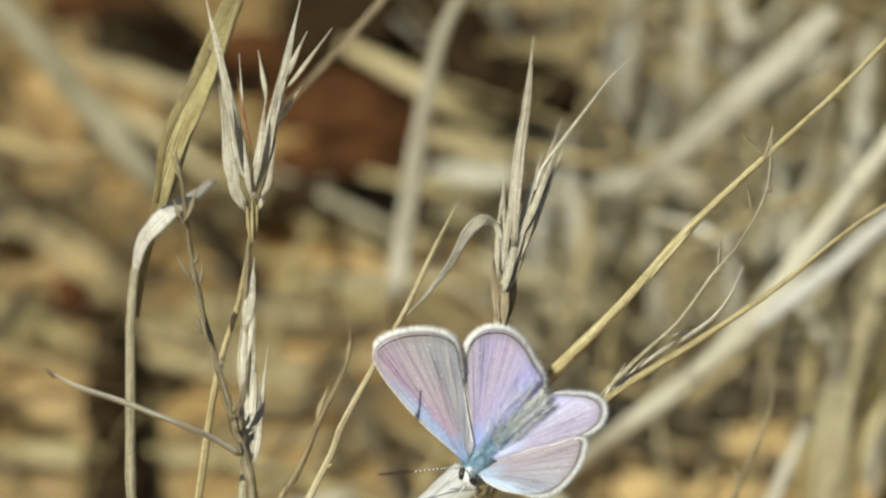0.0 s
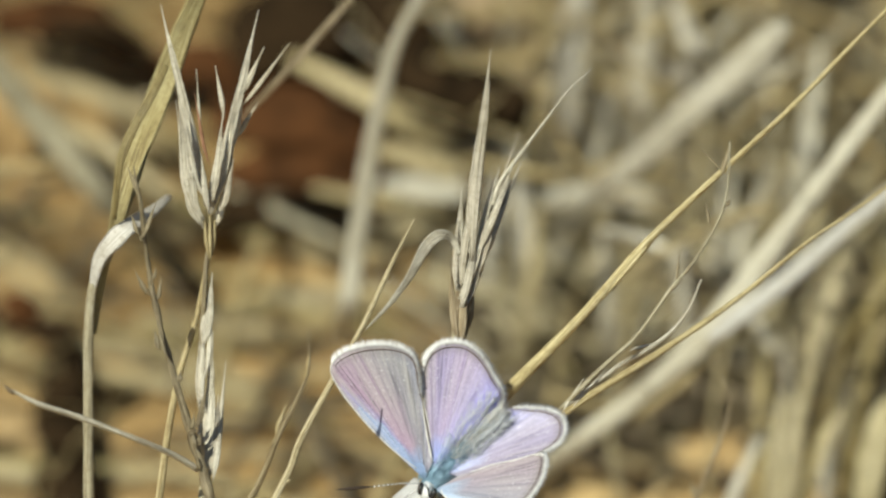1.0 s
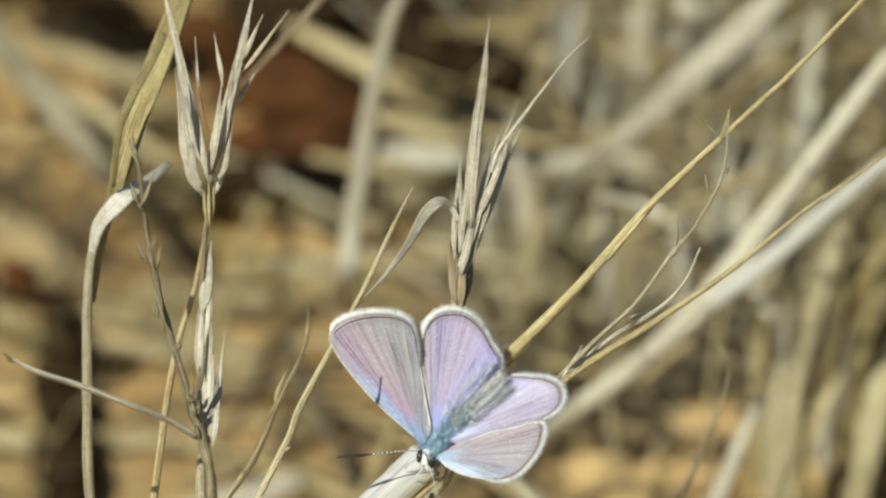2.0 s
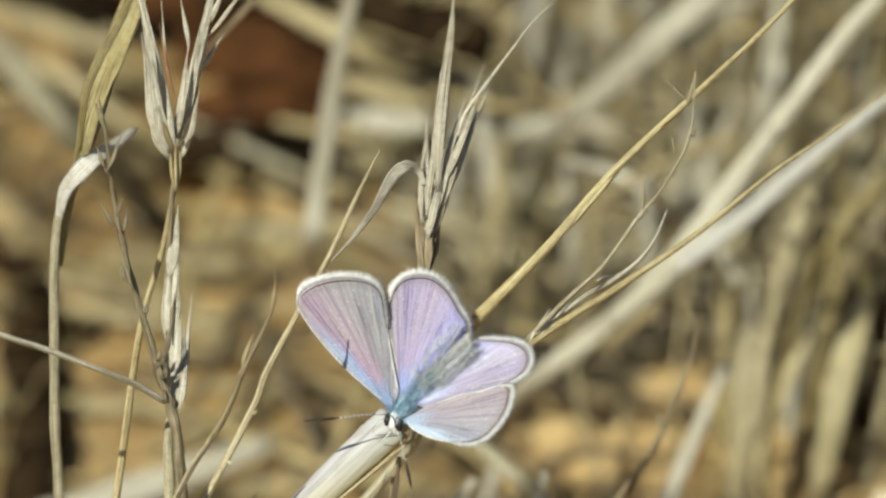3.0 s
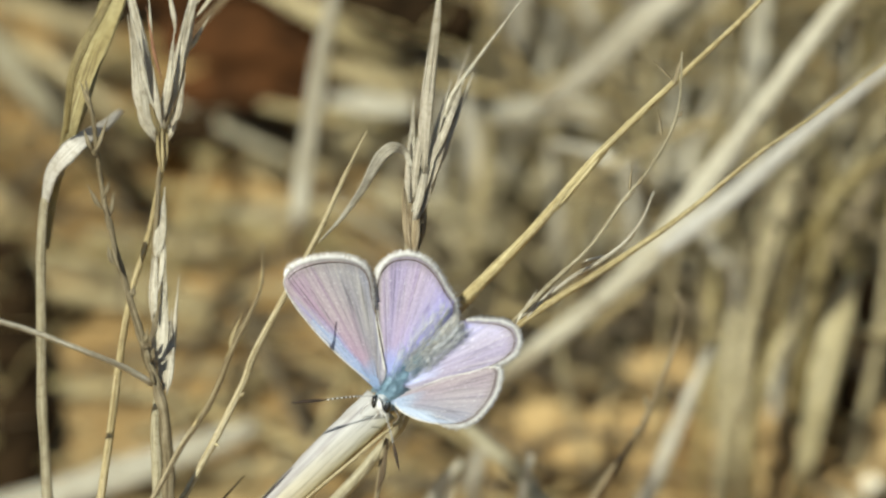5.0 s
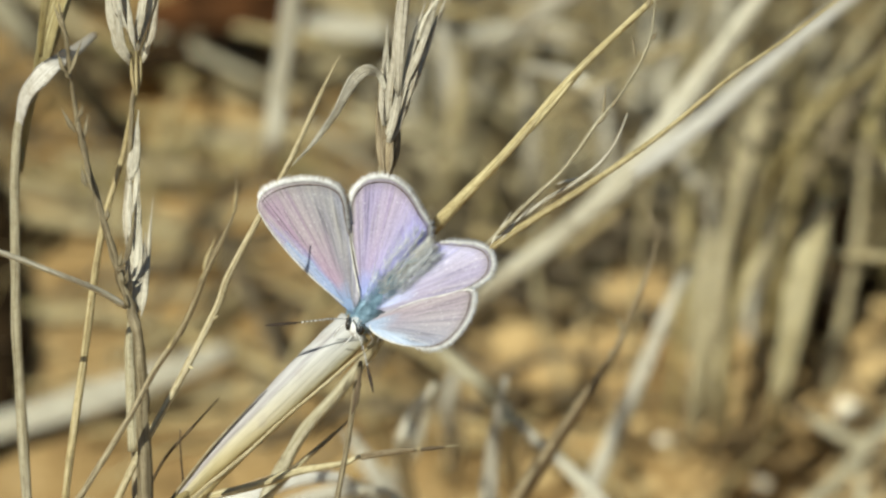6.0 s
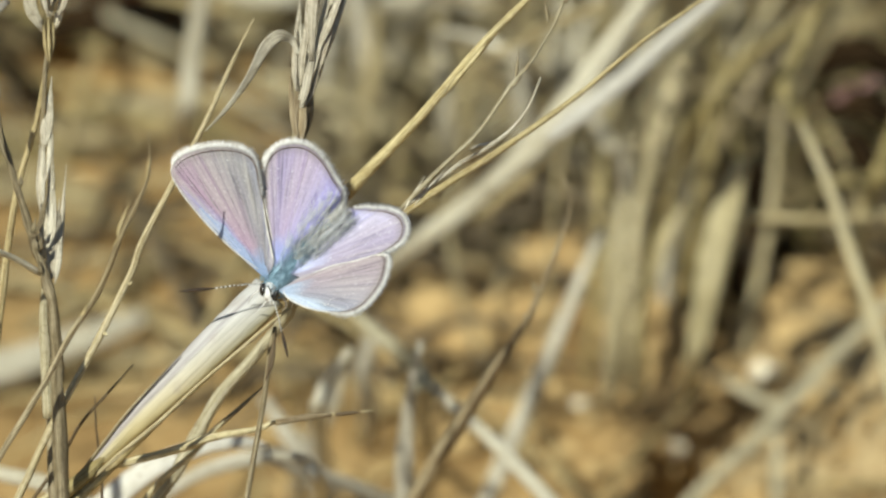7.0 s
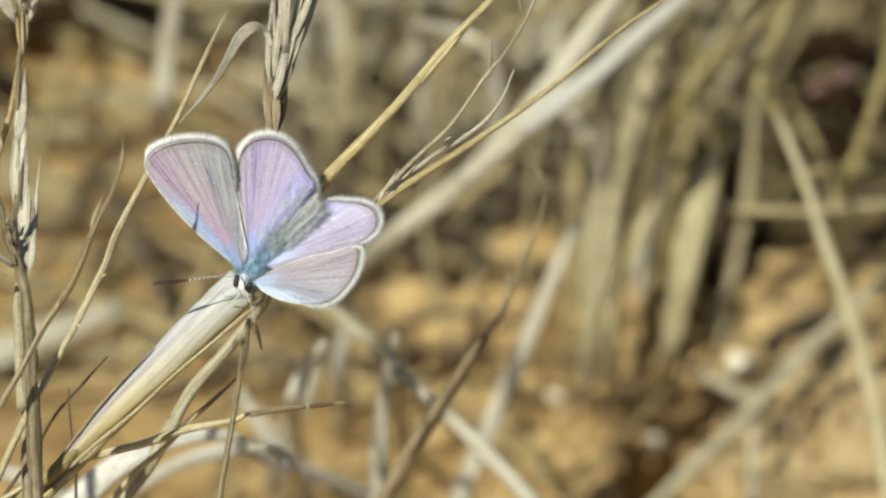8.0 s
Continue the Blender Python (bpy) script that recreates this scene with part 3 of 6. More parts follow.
    add_husk(s, [(P(-24.3, 6.1, -1.2), P(-24.8, 10.4, -1.7), 0.37, -0.10), (P(-24.2, 6.1, -1.2), P(-23.8, 10.8, -1.7), 0.37, 0.12), (P(-24.2, 6.1, -1.6), P(-24.3, 11.0, -2.1), 0.32, 0.00)], TAN, "husk", "tan lower husk")
    add_husk(s, [
        (P(-24.3, 14.0, -2.2), P(-25.6, 20.0, -3.0), 0.34, -0.15)], RUSTY, "husk", "thin red-brown inner husk")
    add_husk(s, [
        (P(-21.9, 18.7, -0.6), P(-17.7, 24.2, -1.4), 0.41, 0.10), (P(-22.1, 19.4, -0.6), P(-19.8, 23.9, -1.4), 0.52, 0.15),
        (P(-22.7, 16.0, 0.8), P(-20.3, 19.3, 0.0), 0.52, 0.20), (P(-24.9, 15.0, 0.3), P(-25.5, 22.0, -0.5), 0.30, -0.10)], PALE, "awn")
    add_husk(s, [
        (P(-24.7, -0.9, -1.4), P(-24.1, 5.0, 0.4), 0.61, 0.25), (P(-24.8, -1.3, -0.8), P(-24.4, 3.7, 0.8), 0.52, -0.15),
        (P(-24.9, -7.0, -0.8), P(-25.0, 1.3, 1.0), 0.67, -0.20), (P(-24.8, -9.9, -1.6), P(-24.0, 0.1, 0.4), 0.79, 0.25),
        (P(-24.8, -6.4, -1.8), P(-24.7, 1.8, 0.0), 0.52, -0.10), (P(-24.0, -11.8, -1.8), P(-22.9, -2.3, 0.2), 0.55, 0.20),
        (P(-24.5, -11.4, -2.2), P(-23.9, -3.3, -0.4), 0.92, 0.10), (P(-24.2, -12.0, -2.4), P(-23.5, -5.2, -0.6), 0.70, 0.15),
        (P(-23.9, -12.4, -2.6), P(-23.2, -6.5, -1.0), 0.55, 0.10), (P(-24.8, -10.3, -1.4), P(-24.8, -5.0, 0.0), 0.61, -0.15),
        (P(-24.6, -3.8, -2.0), P(-24.0, 2.4, -0.4), 0.46, 0.10)], SILVER, "husk", "silvery papery husk")
    add_branch(s, [P(-24.3, 7.0, 0.0), P(-25.4, 1.4, 2.0), P(-27.0, -4.0, 3.0), P(-28.0, -9.7, 4.0), P(-28.7, -14.9, 5.0), P(-30.1, -24.6, 6.0), P(-30.5, -28.4, 7.0)],
               [0.4, 0.5, 0.6, 0.65, 0.7, 0.6], TAN, name="side_stem", n=30)

    add_branch(s, [P(-24.8, -12.2, 0.6), P(-24.9, -15.0, 0.6), P(-24.8, -17.6, 0.8), P(-24.6, -23.6, 1.0)], [0.4, 0.85, 0.95, 0.95], STALK, name="leaf_sheath", label="grey-olive sheath round the stalk", n=24)

    # brown twig with small bracts in front of the spike
    t = stalk("brown_twig", "weathered brown twig with tiny pointed bracts",
              [P(-30.6, 13.8, -4.0), P(-30.0, 10.6, -4.0), P(-29.4, 5.9, -3.0), P(-28.6, 1.7, -3.0), P(-27.4, -2.8, -3.0), P(-26.2, -6.8, -3.0), P(-24.9, -11.0, -3.0), P(-24.0, -14.8, -3.0), P(-23.7, -22.5, -2.0)],
              [0.12, 0.4, 0.42, 0.5, 0.62, 0.75, 0.95, 1.1, 1.25, 1.35, 1.35], TWIG, rough=0.6, n=80)
    add_husk(t, [
        (P(-30.0, 8.0, -4.0), P(-30.8, 9.9, -4.0), 0.4, -0.1), (P(-29.9, 7.8, -4.0), P(-28.7, 10.8, -4.0), 0.4, 0.1), (P(-30.1, 11.1, -4.0), P(-31.1, 13.8, -4.0), 0.5, 0.1),
        (P(-29.2, 3.1, -4.0), P(-30.5, 5.2, -4.0), 0.45, -0.1), (P(-28.7, 2.4, -4.0), P(-28.2, 4.7, -4.0), 0.4, 0.1),
        (P(-28.3, -1.5, -4.0), P(-28.8, 0.3, -4.0), 0.5, -0.1), (P(-26.7, -4.2, -4.0), P(-26.6, -3.2, -4.0), 0.5, 0.0), (P(-26.0, -8.4, -4.0), P(-25.0, -8.1, -4.0), 0.5, 0.0),
        (P(-25.5, -8.2, -4.0), P(-24.3, -4.2, -4.0), 0.55, 0.2), (P(-27.7, -2.1, -4.0), P(-28.6, 1.0, -4.0), 0.4, -0.1), (P(-25.2, -9.6, -4.0), P(-25.6, -8.2, -4.0), 0.5, -0.1), (P(-29.0, 4.0, -4.0), P(-28.6, 2.1, -4.5), 0.5, 0.1),
        (P(-28.9, 3.2, -3.6), P(-29.3, 4.4, -3.9), 0.46, -0.10), (P(-29.6, 7.5, -3.6), P(-30.2, 8.5, -3.9), 0.44, -0.10), (P(-29.1, 4.3, -3.6), P(-28.6, 5.5, -3.9), 0.40, 0.10), (P(-24.8, -11.5, -3.6), P(-25.3, -10.1, -3.9), 0.43, -0.10), (P(-25.6, -8.7, -3.6), P(-26.0, -7.2, -3.9), 0.31, -0.10), (P(-25.3, -9.6, -3.6), P(-24.9, -8.3, -3.9), 0.52, 0.10), (P(-25.8, -8.1, -3.6), P(-25.4, -6.7, -3.9), 0.41, 0.10)], TWIG, "bract")
    add_branch(t, [P(-25.1, -11.4, -3.0), P(-27.3, -10.1, -5.0), P(-30.5, -8.7, -8.0), P(-34.6, -7.1, -10.0), P(-38.2, -5.9, -12.0), P(-40.8, -4.5, -13.0)],
               [0.6, 0.5, 0.45, 0.5, 0.42, 0.12], GREY, name="side_twig", label="thin grey side twig with a dark tip", n=26)
    add_husk(t, [(P(-40.0, -5.2, -13.0), P(-41.0, -4.3, -13.0), 0.4, 0.0)], DARK, "twig_tip", "dark dry tip")

    # straight straw that crosses behind the wing
    d = stalk("slanting_straw", "slender yellow straw leaning across the plants",
              [P(-7.2, 9.7, 4.0), P(-9.1, 5.9, 4.0), P(-11.4, 0.9, 4.0), P(-14.5, -4.8, 4.0), P(-16.7, -9.0, 3.0), P(-17.7, -11.7, 2.0), P(-20.9, -18.0, 1.0), P(-24.1, -23.8, 0.0), P(-26.9, -29.7, 0.0)],
              [0.12, 0.4, 0.48, 0.55, 0.6, 0.62, 0.62, 0.65, 0.65, 0.7], FINE, rough=0.15, n=60)
    add_husk(d, [(P(-17.8, -12.5, 1.0), P(-17.4, -12.2, 0.0), 0.3, 0.0), (P(-19.9, -16.5, 1.0), P(-19.5, -16.7, 0.0), 0.3, 0.0)], FINE, "node_scale")

    # fine forked sprig
    e = stalk("forked_sprig", "fine brown sprig with a hair-thin forked tip",
              [P(-15.8, 0.3, -12.0), P(-15.8, -2.9, -11.0), P(-16.8, -5.5, -10.0), P(-18.2, -8.3, -9.0), P(-20.1, -12.8, -6.0), P(-22.6, -16.6, -5.0), P(-24.5, -20.1, -5.0), P(-28.0, -25.8, -5.0), P(-30.7, -30.0, -5.0)],
              [0.12, 0.2, 0.42, 0.46, 0.5, 0.52, 0.54, 0.56, 0.58, 0.6], BROWN, rough=0.25, n=56)
    add_husk(e, [(P(-18.5, -8.8, -8.0), P(-17.5, -5.4, -8.0), 0.4, -0.2), (P(-18.2, -8.3, -8.0), P(-19.0, -9.3, -9.0), 0.3, 0.0), (P(-16.1, -4.1, -10.5), P(-15.7, -1.1, -11.5), 0.38, 0.05),
                 (P(-21.8, -15.4, -5.0), P(-21.0, -13.8, -6.0), 0.35, 0.0)], TAN, "bract")

    # second seed head behind the wings
    f = stalk("seeding_grass", "grey grass stalk with a silvery seed head behind the butterfly",
              [P(-3.2, 6.8, 5.0), P(-3.4, 3.0, 5.0), P(-3.7, -0.8, 5.0), P(-3.6, -5.2, 7.0), P(-3.4, -10.9, 9.0), P(-4.2, -14.6, 10.0), P(-5.4, -16.3, 12.0), P(-7.8, -19.2, 13.0), P(-10.3, -22.0, 13.5), P(-12.3, -25.3, 14.0), P(-14.2, -28.6, 14.0), P(-16.4, -31.5, 15.0)],
              [0.6, 0.7, 0.8, 0.9, 0.9, 0.9, 1.0, 1.1, 1.15, 1.1, 1.0, 0.9, 0.9], STALK, rough=0.25, n=60)
    add_husk(f, [
        (P(-2.4, 6.1, 2.5), P(-0.9, 24.0, 3.9), 1.14, -0.28), (P(-2.5, 6.8, 3.2), P(-1.9, 16.8, 4.6), 0.55, -0.35),
        (P(-3.1, 3.6, 3.5), P(1.7, 14.5, 4.9), 0.96, 0.20), (P(-2.9, 3.6, 2.8), P(0.0, 11.5, 4.2), 0.82, 0.25),
        (P(-2.8, 2.9, 3.6), P(-0.7, 10.1, 5.0), 0.82, 0.20), (P(-2.2, 6.8, 4), P(1.5, 17.0, 5.4), 0.45, 0.15),
        (P(-2.0, 7.3, 3.5), P(-0.1, 14.1, 4.9), 0.59, -0.05), (P(-2.0, 6.8, 3.0), P(1.1, 14.5, 4.4), 0.63, 0.15),
        (P(-1.8, 7.3, 4.4), P(1.6, 13.6, 5.8), 0.48, 0.20), (P(-3.5, 3.6, 3.2), P(-3.3, 12.4, 4.6), 0.74, -0.20),
        (P(-3.3, 4.0, 2.6), P(-2.5, 11.5, 4.0), 0.74, -0.10), (P(-2.8, 4.0, 4.2), P(-1.9, 10.5, 5.6), 0.63, -0.10),
        (P(-3.4, 2.9, 2.2), P(-1.1, 9.6, 3.6), 0.82, 0.15), (P(-3.7, 3.6, 2.4), P(-3.6, 9.6, 3.8), 0.55, -0.15),
        (P(-3.3, 2.2, 1.8), P(-2.0, 8.4, 3.2), 0.74, 0.10), (P(-3.1, 2.2, 2.4), P(-1.4, 7.3, 3.8), 0.66, 0.20)], SILVER)
    add_husk(f, [
        (P(-3.6, -0.7, 3), P(-3.5, 5.2, 4.4), 0.59, -0.05), (P(-3.1, -0.7, 3), P(-2.5, 5.2, 4.4), 0.63, 0.10),
        (P(-3.8, -0.4, 3.4), P(-4.2, 6.1, 4.8), 0.37, -0.15), (P(-4.0, 1.0, 4.2), P(-3.9, 8.7, 5.6), 0.34, -0.20),
        (P(-3.3, -0.9, 2.6), P(-3.1, 5.9, 4.0), 0.52, 0.00), (P(-2.9, -0.2, 3.6), P(-2.1, 5.0, 5.0), 0.45, 0.15),
        (P(-3.5, -0.7, 2.8), P(-4.0, 4.5, 4.2), 0.41, -0.10), (P(-3.2, -0.6, 2.2), P(-2.8, 3.6, 3.6), 0.45, 0.05)], WEED, "husk", "brown weathered husk")
    add_branch(f, [P(-0.7, 10.8, 4), P(-0.1, 12.7, 4), P(1.8, 15.4, 5), P(3.9, 18.2, 6), P(5.7, 20.6, 8), P(7.6, 22.4, 10)], [0.35, 0.32, 0.26, 0.2, 0.08], PALE, 0.2, "awn", "long pale awn", 24)
    add_branch(f, [P(-3.5, 6.6, 3.0), P(-4.0, 7.9, 3.0), P(-5.1, 8.3, 2.0), P(-6.3, 7.3, 2.0), P(-7.7, 4.8, 2.0), P(-9.3, 2.5, 2.0), P(-11.3, 0.3, 3.0)],
               [0.45, 0.6, 1.1, 1.2, 0.8, 0.45, 0.1], GREY, 0.2, "curled_leaf", "thin curled grey leaf", 26, [0, 20, 40, 10], 0.3)

    # long golden stem; the butterfly sits on the sheath at its middle
    y = stalk("golden_grass", "long golden grass stem with a broad folded sheath and wiry shoots",
              [P(37.1, 31.9, 8.0), P(33.3, 28.3, 7.0), P(29.5, 24.5, 6.0), P(24.7, 19.5, 5.0), P(18.9, 14.1, 4.0), P(12.0, 7.5, 2.0), P(6.6, 1.3, 1.2), P(1.3, -4.1, 3.0), P(-2.7, -8.5, 5.0), P(-5.6, -13.2, 4.0), P(-8.4, -17.0, 4.0), P(-15.5, -23.7, 3.0), P(-20.7, -28.9, 2.5), P(-23.8, -31.7, 2.0)],
              [0.3, 0.35, 0.4, 0.45, 0.6, 0.75, 1.0, 1.25, 1.3, 1.2, 1.0, 1.0, 1.0, 1.2, 1.2], STRAW, rough=0.1, n=80)
    add_branch(y, [P(18.0, 13.1, 3.0), P(14.2, 9.8, 3.0), P(11.3, 6.3, 1.6), P(8.5, 3.0, 1.2)], [0.15, 0.5, 0.5, 0.3], STRAW, name="stem_sheath", n=16)
    add_husk(y, [(P(11.3, 6.3, 2.0), P(9.3, 3.5, 2.0), 0.35, 0.1)], TAN, "bract")
    add_branch(y, [P(8.9, 3.6, 1.2), P(5.0, -0.5, 1.6), P(0.8, -5.0, 3.2), P(-2.3, -8.2, 4.2)], [0.25, 0.6, 0.7, 0.6], TAN, 0.5, "stem_sheath", "tan weathered leaf sheath", 14)
    sh = add_branch(y, [P(-6.0, -13.2, 3.0), P(-8.0, -15.0, 2.6), P(-10.6, -17.5, 2.3), P(-13.4, -20.2, 2.1), P(-16.1, -22.8, 2.0), P(-18.4, -25.1, 2.0), P(-20.3, -27.1, 2.0), P(-21.5, -28.4, 2.0)],
                    [3.3, 3.3, 3.15, 2.85, 2.45, 1.95, 1.45, 1.05], PERCH, [0.9, 1.1, 1.2, 1.2, 1.2, 1.1, 1.0, 0.9], "perch_sheath", "broad grey-white folded sheath, yellow low down", 60, [-10, -12, -10, -6, 0], -0.10, 20)
    add_branch(sh, [P(-4.4, -14.6, 1.9), P(-6.3, -16.1, 1.8), P(-8.9, -18.3, 1.6), P(-12.0, -20.9, 1.5), P(-15.3, -23.9, 1.4), P(-18.7, -26.7, 1.3), P(-20.9, -28.6, 1.6)],
               [0.25, 0.35, 0.32, 0.30, 0.34, 0.40, 0.3], FINE, 0.3, "keel", "yellow folded keel of the sheath", 30, 20)
    add_branch(sh, [P(-13.6, -18.4, 1.9), P(-14.8, -19.7, 1.8), P(-16.4, -21.4, 1.7), P(-18.1, -23.3, 1.6), P(-20.2, -26.0, 1.6), P(-21.9, -28.2, 1.6)],
               [0.06, 0.16, 0.22, 0.26, 0.32, 0.3], BROWN, 0.25, "sheath_edge", "brown weathered sheath edge", 26)
    add_branch(y, [P(-19.9, -26.8, 1.8), P(-21.2, -28.1, 1.6), P(-22.6, -29.3, 1.6), P(-24.5, -30.8, 1.6), P(-27.0, -32.8, 1.8)],
               [0.5, 1.2, 1.3, 1.25, 1.2], OLIVE, name="stem_base", label="ochre-brown base of the stem", n=20)

    h = add_branch(y, [P(19.0, 16.1, -6.0), P(18.6, 10.9, -6.0), P(16.5, 6.7, -5.5), P(14.2, 3.9, -5.5), P(11.5, 0.1, -4.5), P(8.0, -3.2, -3.0), P(5.4, -5.9, -1.5), P(2.0, -9.5, 7.0), P(-2.7, -11.8, 6.0), P(-5.6, -13.5, 4.5)],
                   [0.14, 0.24, 0.2, 0.3, 0.28, 0.38, 0.4, 0.45, 0.5, 0.5], STALK, name="flowering_shoot", label="hair-thin grey shoot with wiry bracts", n=50)
    add_husk(h, [(P(18.7, 10.7, -6.0), P(19.1, 11.3, -6.0), 0.4, 0), (P(18.3, 13.2, -6.0), P(19.1, 16.2, -6.0), 0.4, 0), (P(18.3, 13.7, -6.0), P(16.1, 15.9, -6.0), 0.25, 0),
                 (P(17.4, 9.0, -5.5), P(17.0, 11.4, -5.5), 0.25, 0), (P(14.6, 4.3, -5.5), P(14.9, 7.2, -5.5), 0.3, 0), (P(15.3, 5.0, -5.5), P(16.0, 6.2, -5.5), 0.35, 0),
                 (P(14.0, 3.6, -5.5), P(15.2, 4.7, -5.5), 0.35, 0), (P(12.6, 1.5, -4.5), P(13.4, 2.9, -4.5), 0.3, 0)], BROWN, "bract")
    add_branch(h, [P(16.7, 4.6, -4.5), P(15.7, 2.2, -4.5), P(14.3, 0.3, -3.0), P(12.0, -1.4, -3.0), P(9.6, -2.8, -1.5), P(5.6, -6.0, -1.5)],
               [0.12, 0.25, 0.35, 0.35, 0.35, 0.3], GREY, name="side_shoot", n=24)
    add_husk(h, [(P(10.8, -1.3, -3.0), P(13.2, -0.6, -3.0), 0.3, 0), (P(9.6, -2.8, -1.5), P(12.1, -1.3, -1.5), 0.35, 0), (P(5.6, -6.0, -2.0), P(7.9, -3.2, -2.0), 0.45, 0.1),
                 (P(5.2, -6.5, -2.0), P(7.0, -3.6, -2.0), 0.3, 0), (P(6.1, -6.0, -2.0), P(8.9, -2.8, -1.5), 0.3, 0)], GREY, "bract")
    add_branch(y, [P(42.1, 19.3, 18.0), P(37.2, 16.0, 16.0), P(30.5, 11.0, 14.0), P(25.7, 7.7, 12.0), P(19.9, 3.0, 10.0), P(13.7, -1.3, 8.0), P(5.6, -6.5, 6.0), P(2.0, -10.4, 7.0), P(-2.7, -12.8, 6.0), P(-5.6, -13.9, 4.5)],
               [0.2, 0.25, 0.3, 0.35, 0.45, 0.55, 0.6, 0.65, 0.7, 0.6], STRAW, name="low_shoot", label="slender dull-gold shoot in a long curve", n=50)

    k = stalk("thin_upright_stem", "thin brown upright grass stem with a dark tip",
              [P(-5.6, -16.1, 4.0), P(-6.0, -18.0, 4.0), P(-6.3, -20.3, 4.0), P(-7.0, -24.6, 4.0), P(-7.7, -28.4, 4.0), P(-8.2, -31.7, 4.0)],
              [0.3, 0.5, 0.45, 0.5, 0.5, 0.5, 0.5, 0.5], BROWN)
    add_husk(k, [(P(-6.4, -20.6, 3.0), P(-5.4, -16.1, 3.0), 0.55, 0.1)], DARK, "dark_tip", "dark brown pointed tip")

    j = stalk("low_twig", "thin jointed pale straw twig with a dark sheath",
              [P(2.6, -23.3, 7.0), P(-1.6, -23.6, 6.0), P(-5.7, -24.2, 6.0), P(-6.9, -24.7, 6.0), P(-11.2, -25.5, 6.0), P(-13.6, -26.3, 6.0), P(-17.0, -27.2, 6.5), P(-19.9, -28.0, 7.0), P(-22.3, -28.9, 7.5), P(-27.4, -31.7, 8.0)],
              [0.12, 0.25, 0.4, 0.55, 0.75, 0.7, 0.55, 0.45, 0.4, 0.4, 0.4, 0.4], FINE, rough=0.25, n=56)
    add_branch(j, [P(-0.9, -23.6, 5.6), P(-3.2, -23.8, 5.4), P(-5.6, -24.2, 5.4)], [0.3, 0.6, 0.55], WEED, name="dark_sheath", label="dark brown sheath", n=10)
    add_branch(j, [P(1.5, -23.4, 6.4), P(0.3, -23.5, 6.2), P(-0.6, -23.6, 6.0)], [0.2, 0.4, 0.3], DARK, name="dark_sheath", label="dark brown sheath", n=8)
    add_branch(j, [P(-6.6, -21.2, 8.0), P(-9.0, -23.3, 7.0), P(-11.9, -25.7, 6.2)], [0.12, 0.38, 0.5], BROWN, n=12)
    add_branch(j, [P(-10.0, -24.1, 5.6), P(-12.7, -26.9, 7.0), P(-15.1, -28.9, 9.0), P(-16.9, -31.0, 11.0), P(-19.5, -34.5, 14.0)], [0.2, 0.45, 0.6, 0.6, 0.5], FINE, n=18, label="pale straw side shoot")

    # fine dark weeds at the foot of the perch
    stalk("thin_weed", "hair-thin dark upright weed", [P(-17.5, -19.2, 6.0), P(-19.4, -21.3, 6.0), P(-22.0, -24.2, 7.0), P(-23.7, -27.1, 8.0)], [0.1, 0.25, 0.3, 0.3, 0.3], DARK)
    stalk("thin_weed", "hair-thin dark upright weed", [P(-20.8, -21.8, 6.0), P(-20.7, -24.6, 6.0), P(-20.3, -28.9, 7.0), P(-20.3, -31.8, 8.0)], [0.1, 0.2, 0.25, 0.25, 0.25], DARK)

    # dark twig with bracts further off
    l = stalk("dark_weed_stem", "dark brown weed stem with a thin broken tip",
              [P(20.0, -5.1, 34.0), P(19.5, -7.7, 34.0), P(18.6, -10.2, 34.0), P(17.2, -13.6, 35.0), P(16.0, -16.3, 36.0), P(13.6, -20.1, 40.0), P(10.9, -24.3, 44.0), P(8.5, -28.1, 48.0), P(5.8, -32.7, 52.0)],
              [0.15, 0.25, 0.4, 0.5, 0.7, 1.1, 1.35, 1.3, 1.2, 1.1, 1.0], WEED, rough=0.25, n=50)
    add_husk(l, [(P(19.8, -4.9, 34.0), P(18.9, -3.3, 34.0), 0.3, 0), (P(16.9, -14.1, 35.0), P(16.5, -12.6, 35.0), 0.5, 0), (P(16.0, -16.3, 35.0), P(15.7, -15.6, 35.0), 0.4, 0),
                 (P(19.5, -5.1, 34.0), P(20.3, -4.8, 34.0), 0.3, 0)], BROWN, "bract")
    add_branch(l, [P(14.8, -18.5, 37.5), P(13.3, -20.8, 39.4), P(10.7, -25.0, 43.4), P(8.2, -28.8, 47.4)], [0.2, 0.5, 0.6, 0.3], DARK, name="dark_sheath", label="dark brown weathered sheath", n=16)


sharp_plants()


# ---- straws and blades further off ----
def far_straw(pts, wide, mat, label, root=False, thick=None, name="dry_straw", twist=0.0, fold=0.15):
    line = rooted(pts) if root else pts
    bm = bmesh.new()
    sweep(bm, line, wide, thick or 0.5, 22, 8, twist, fold, rough=0.1)
    return tagged(part(name, bm, mat), label, "straw", "dry straws")


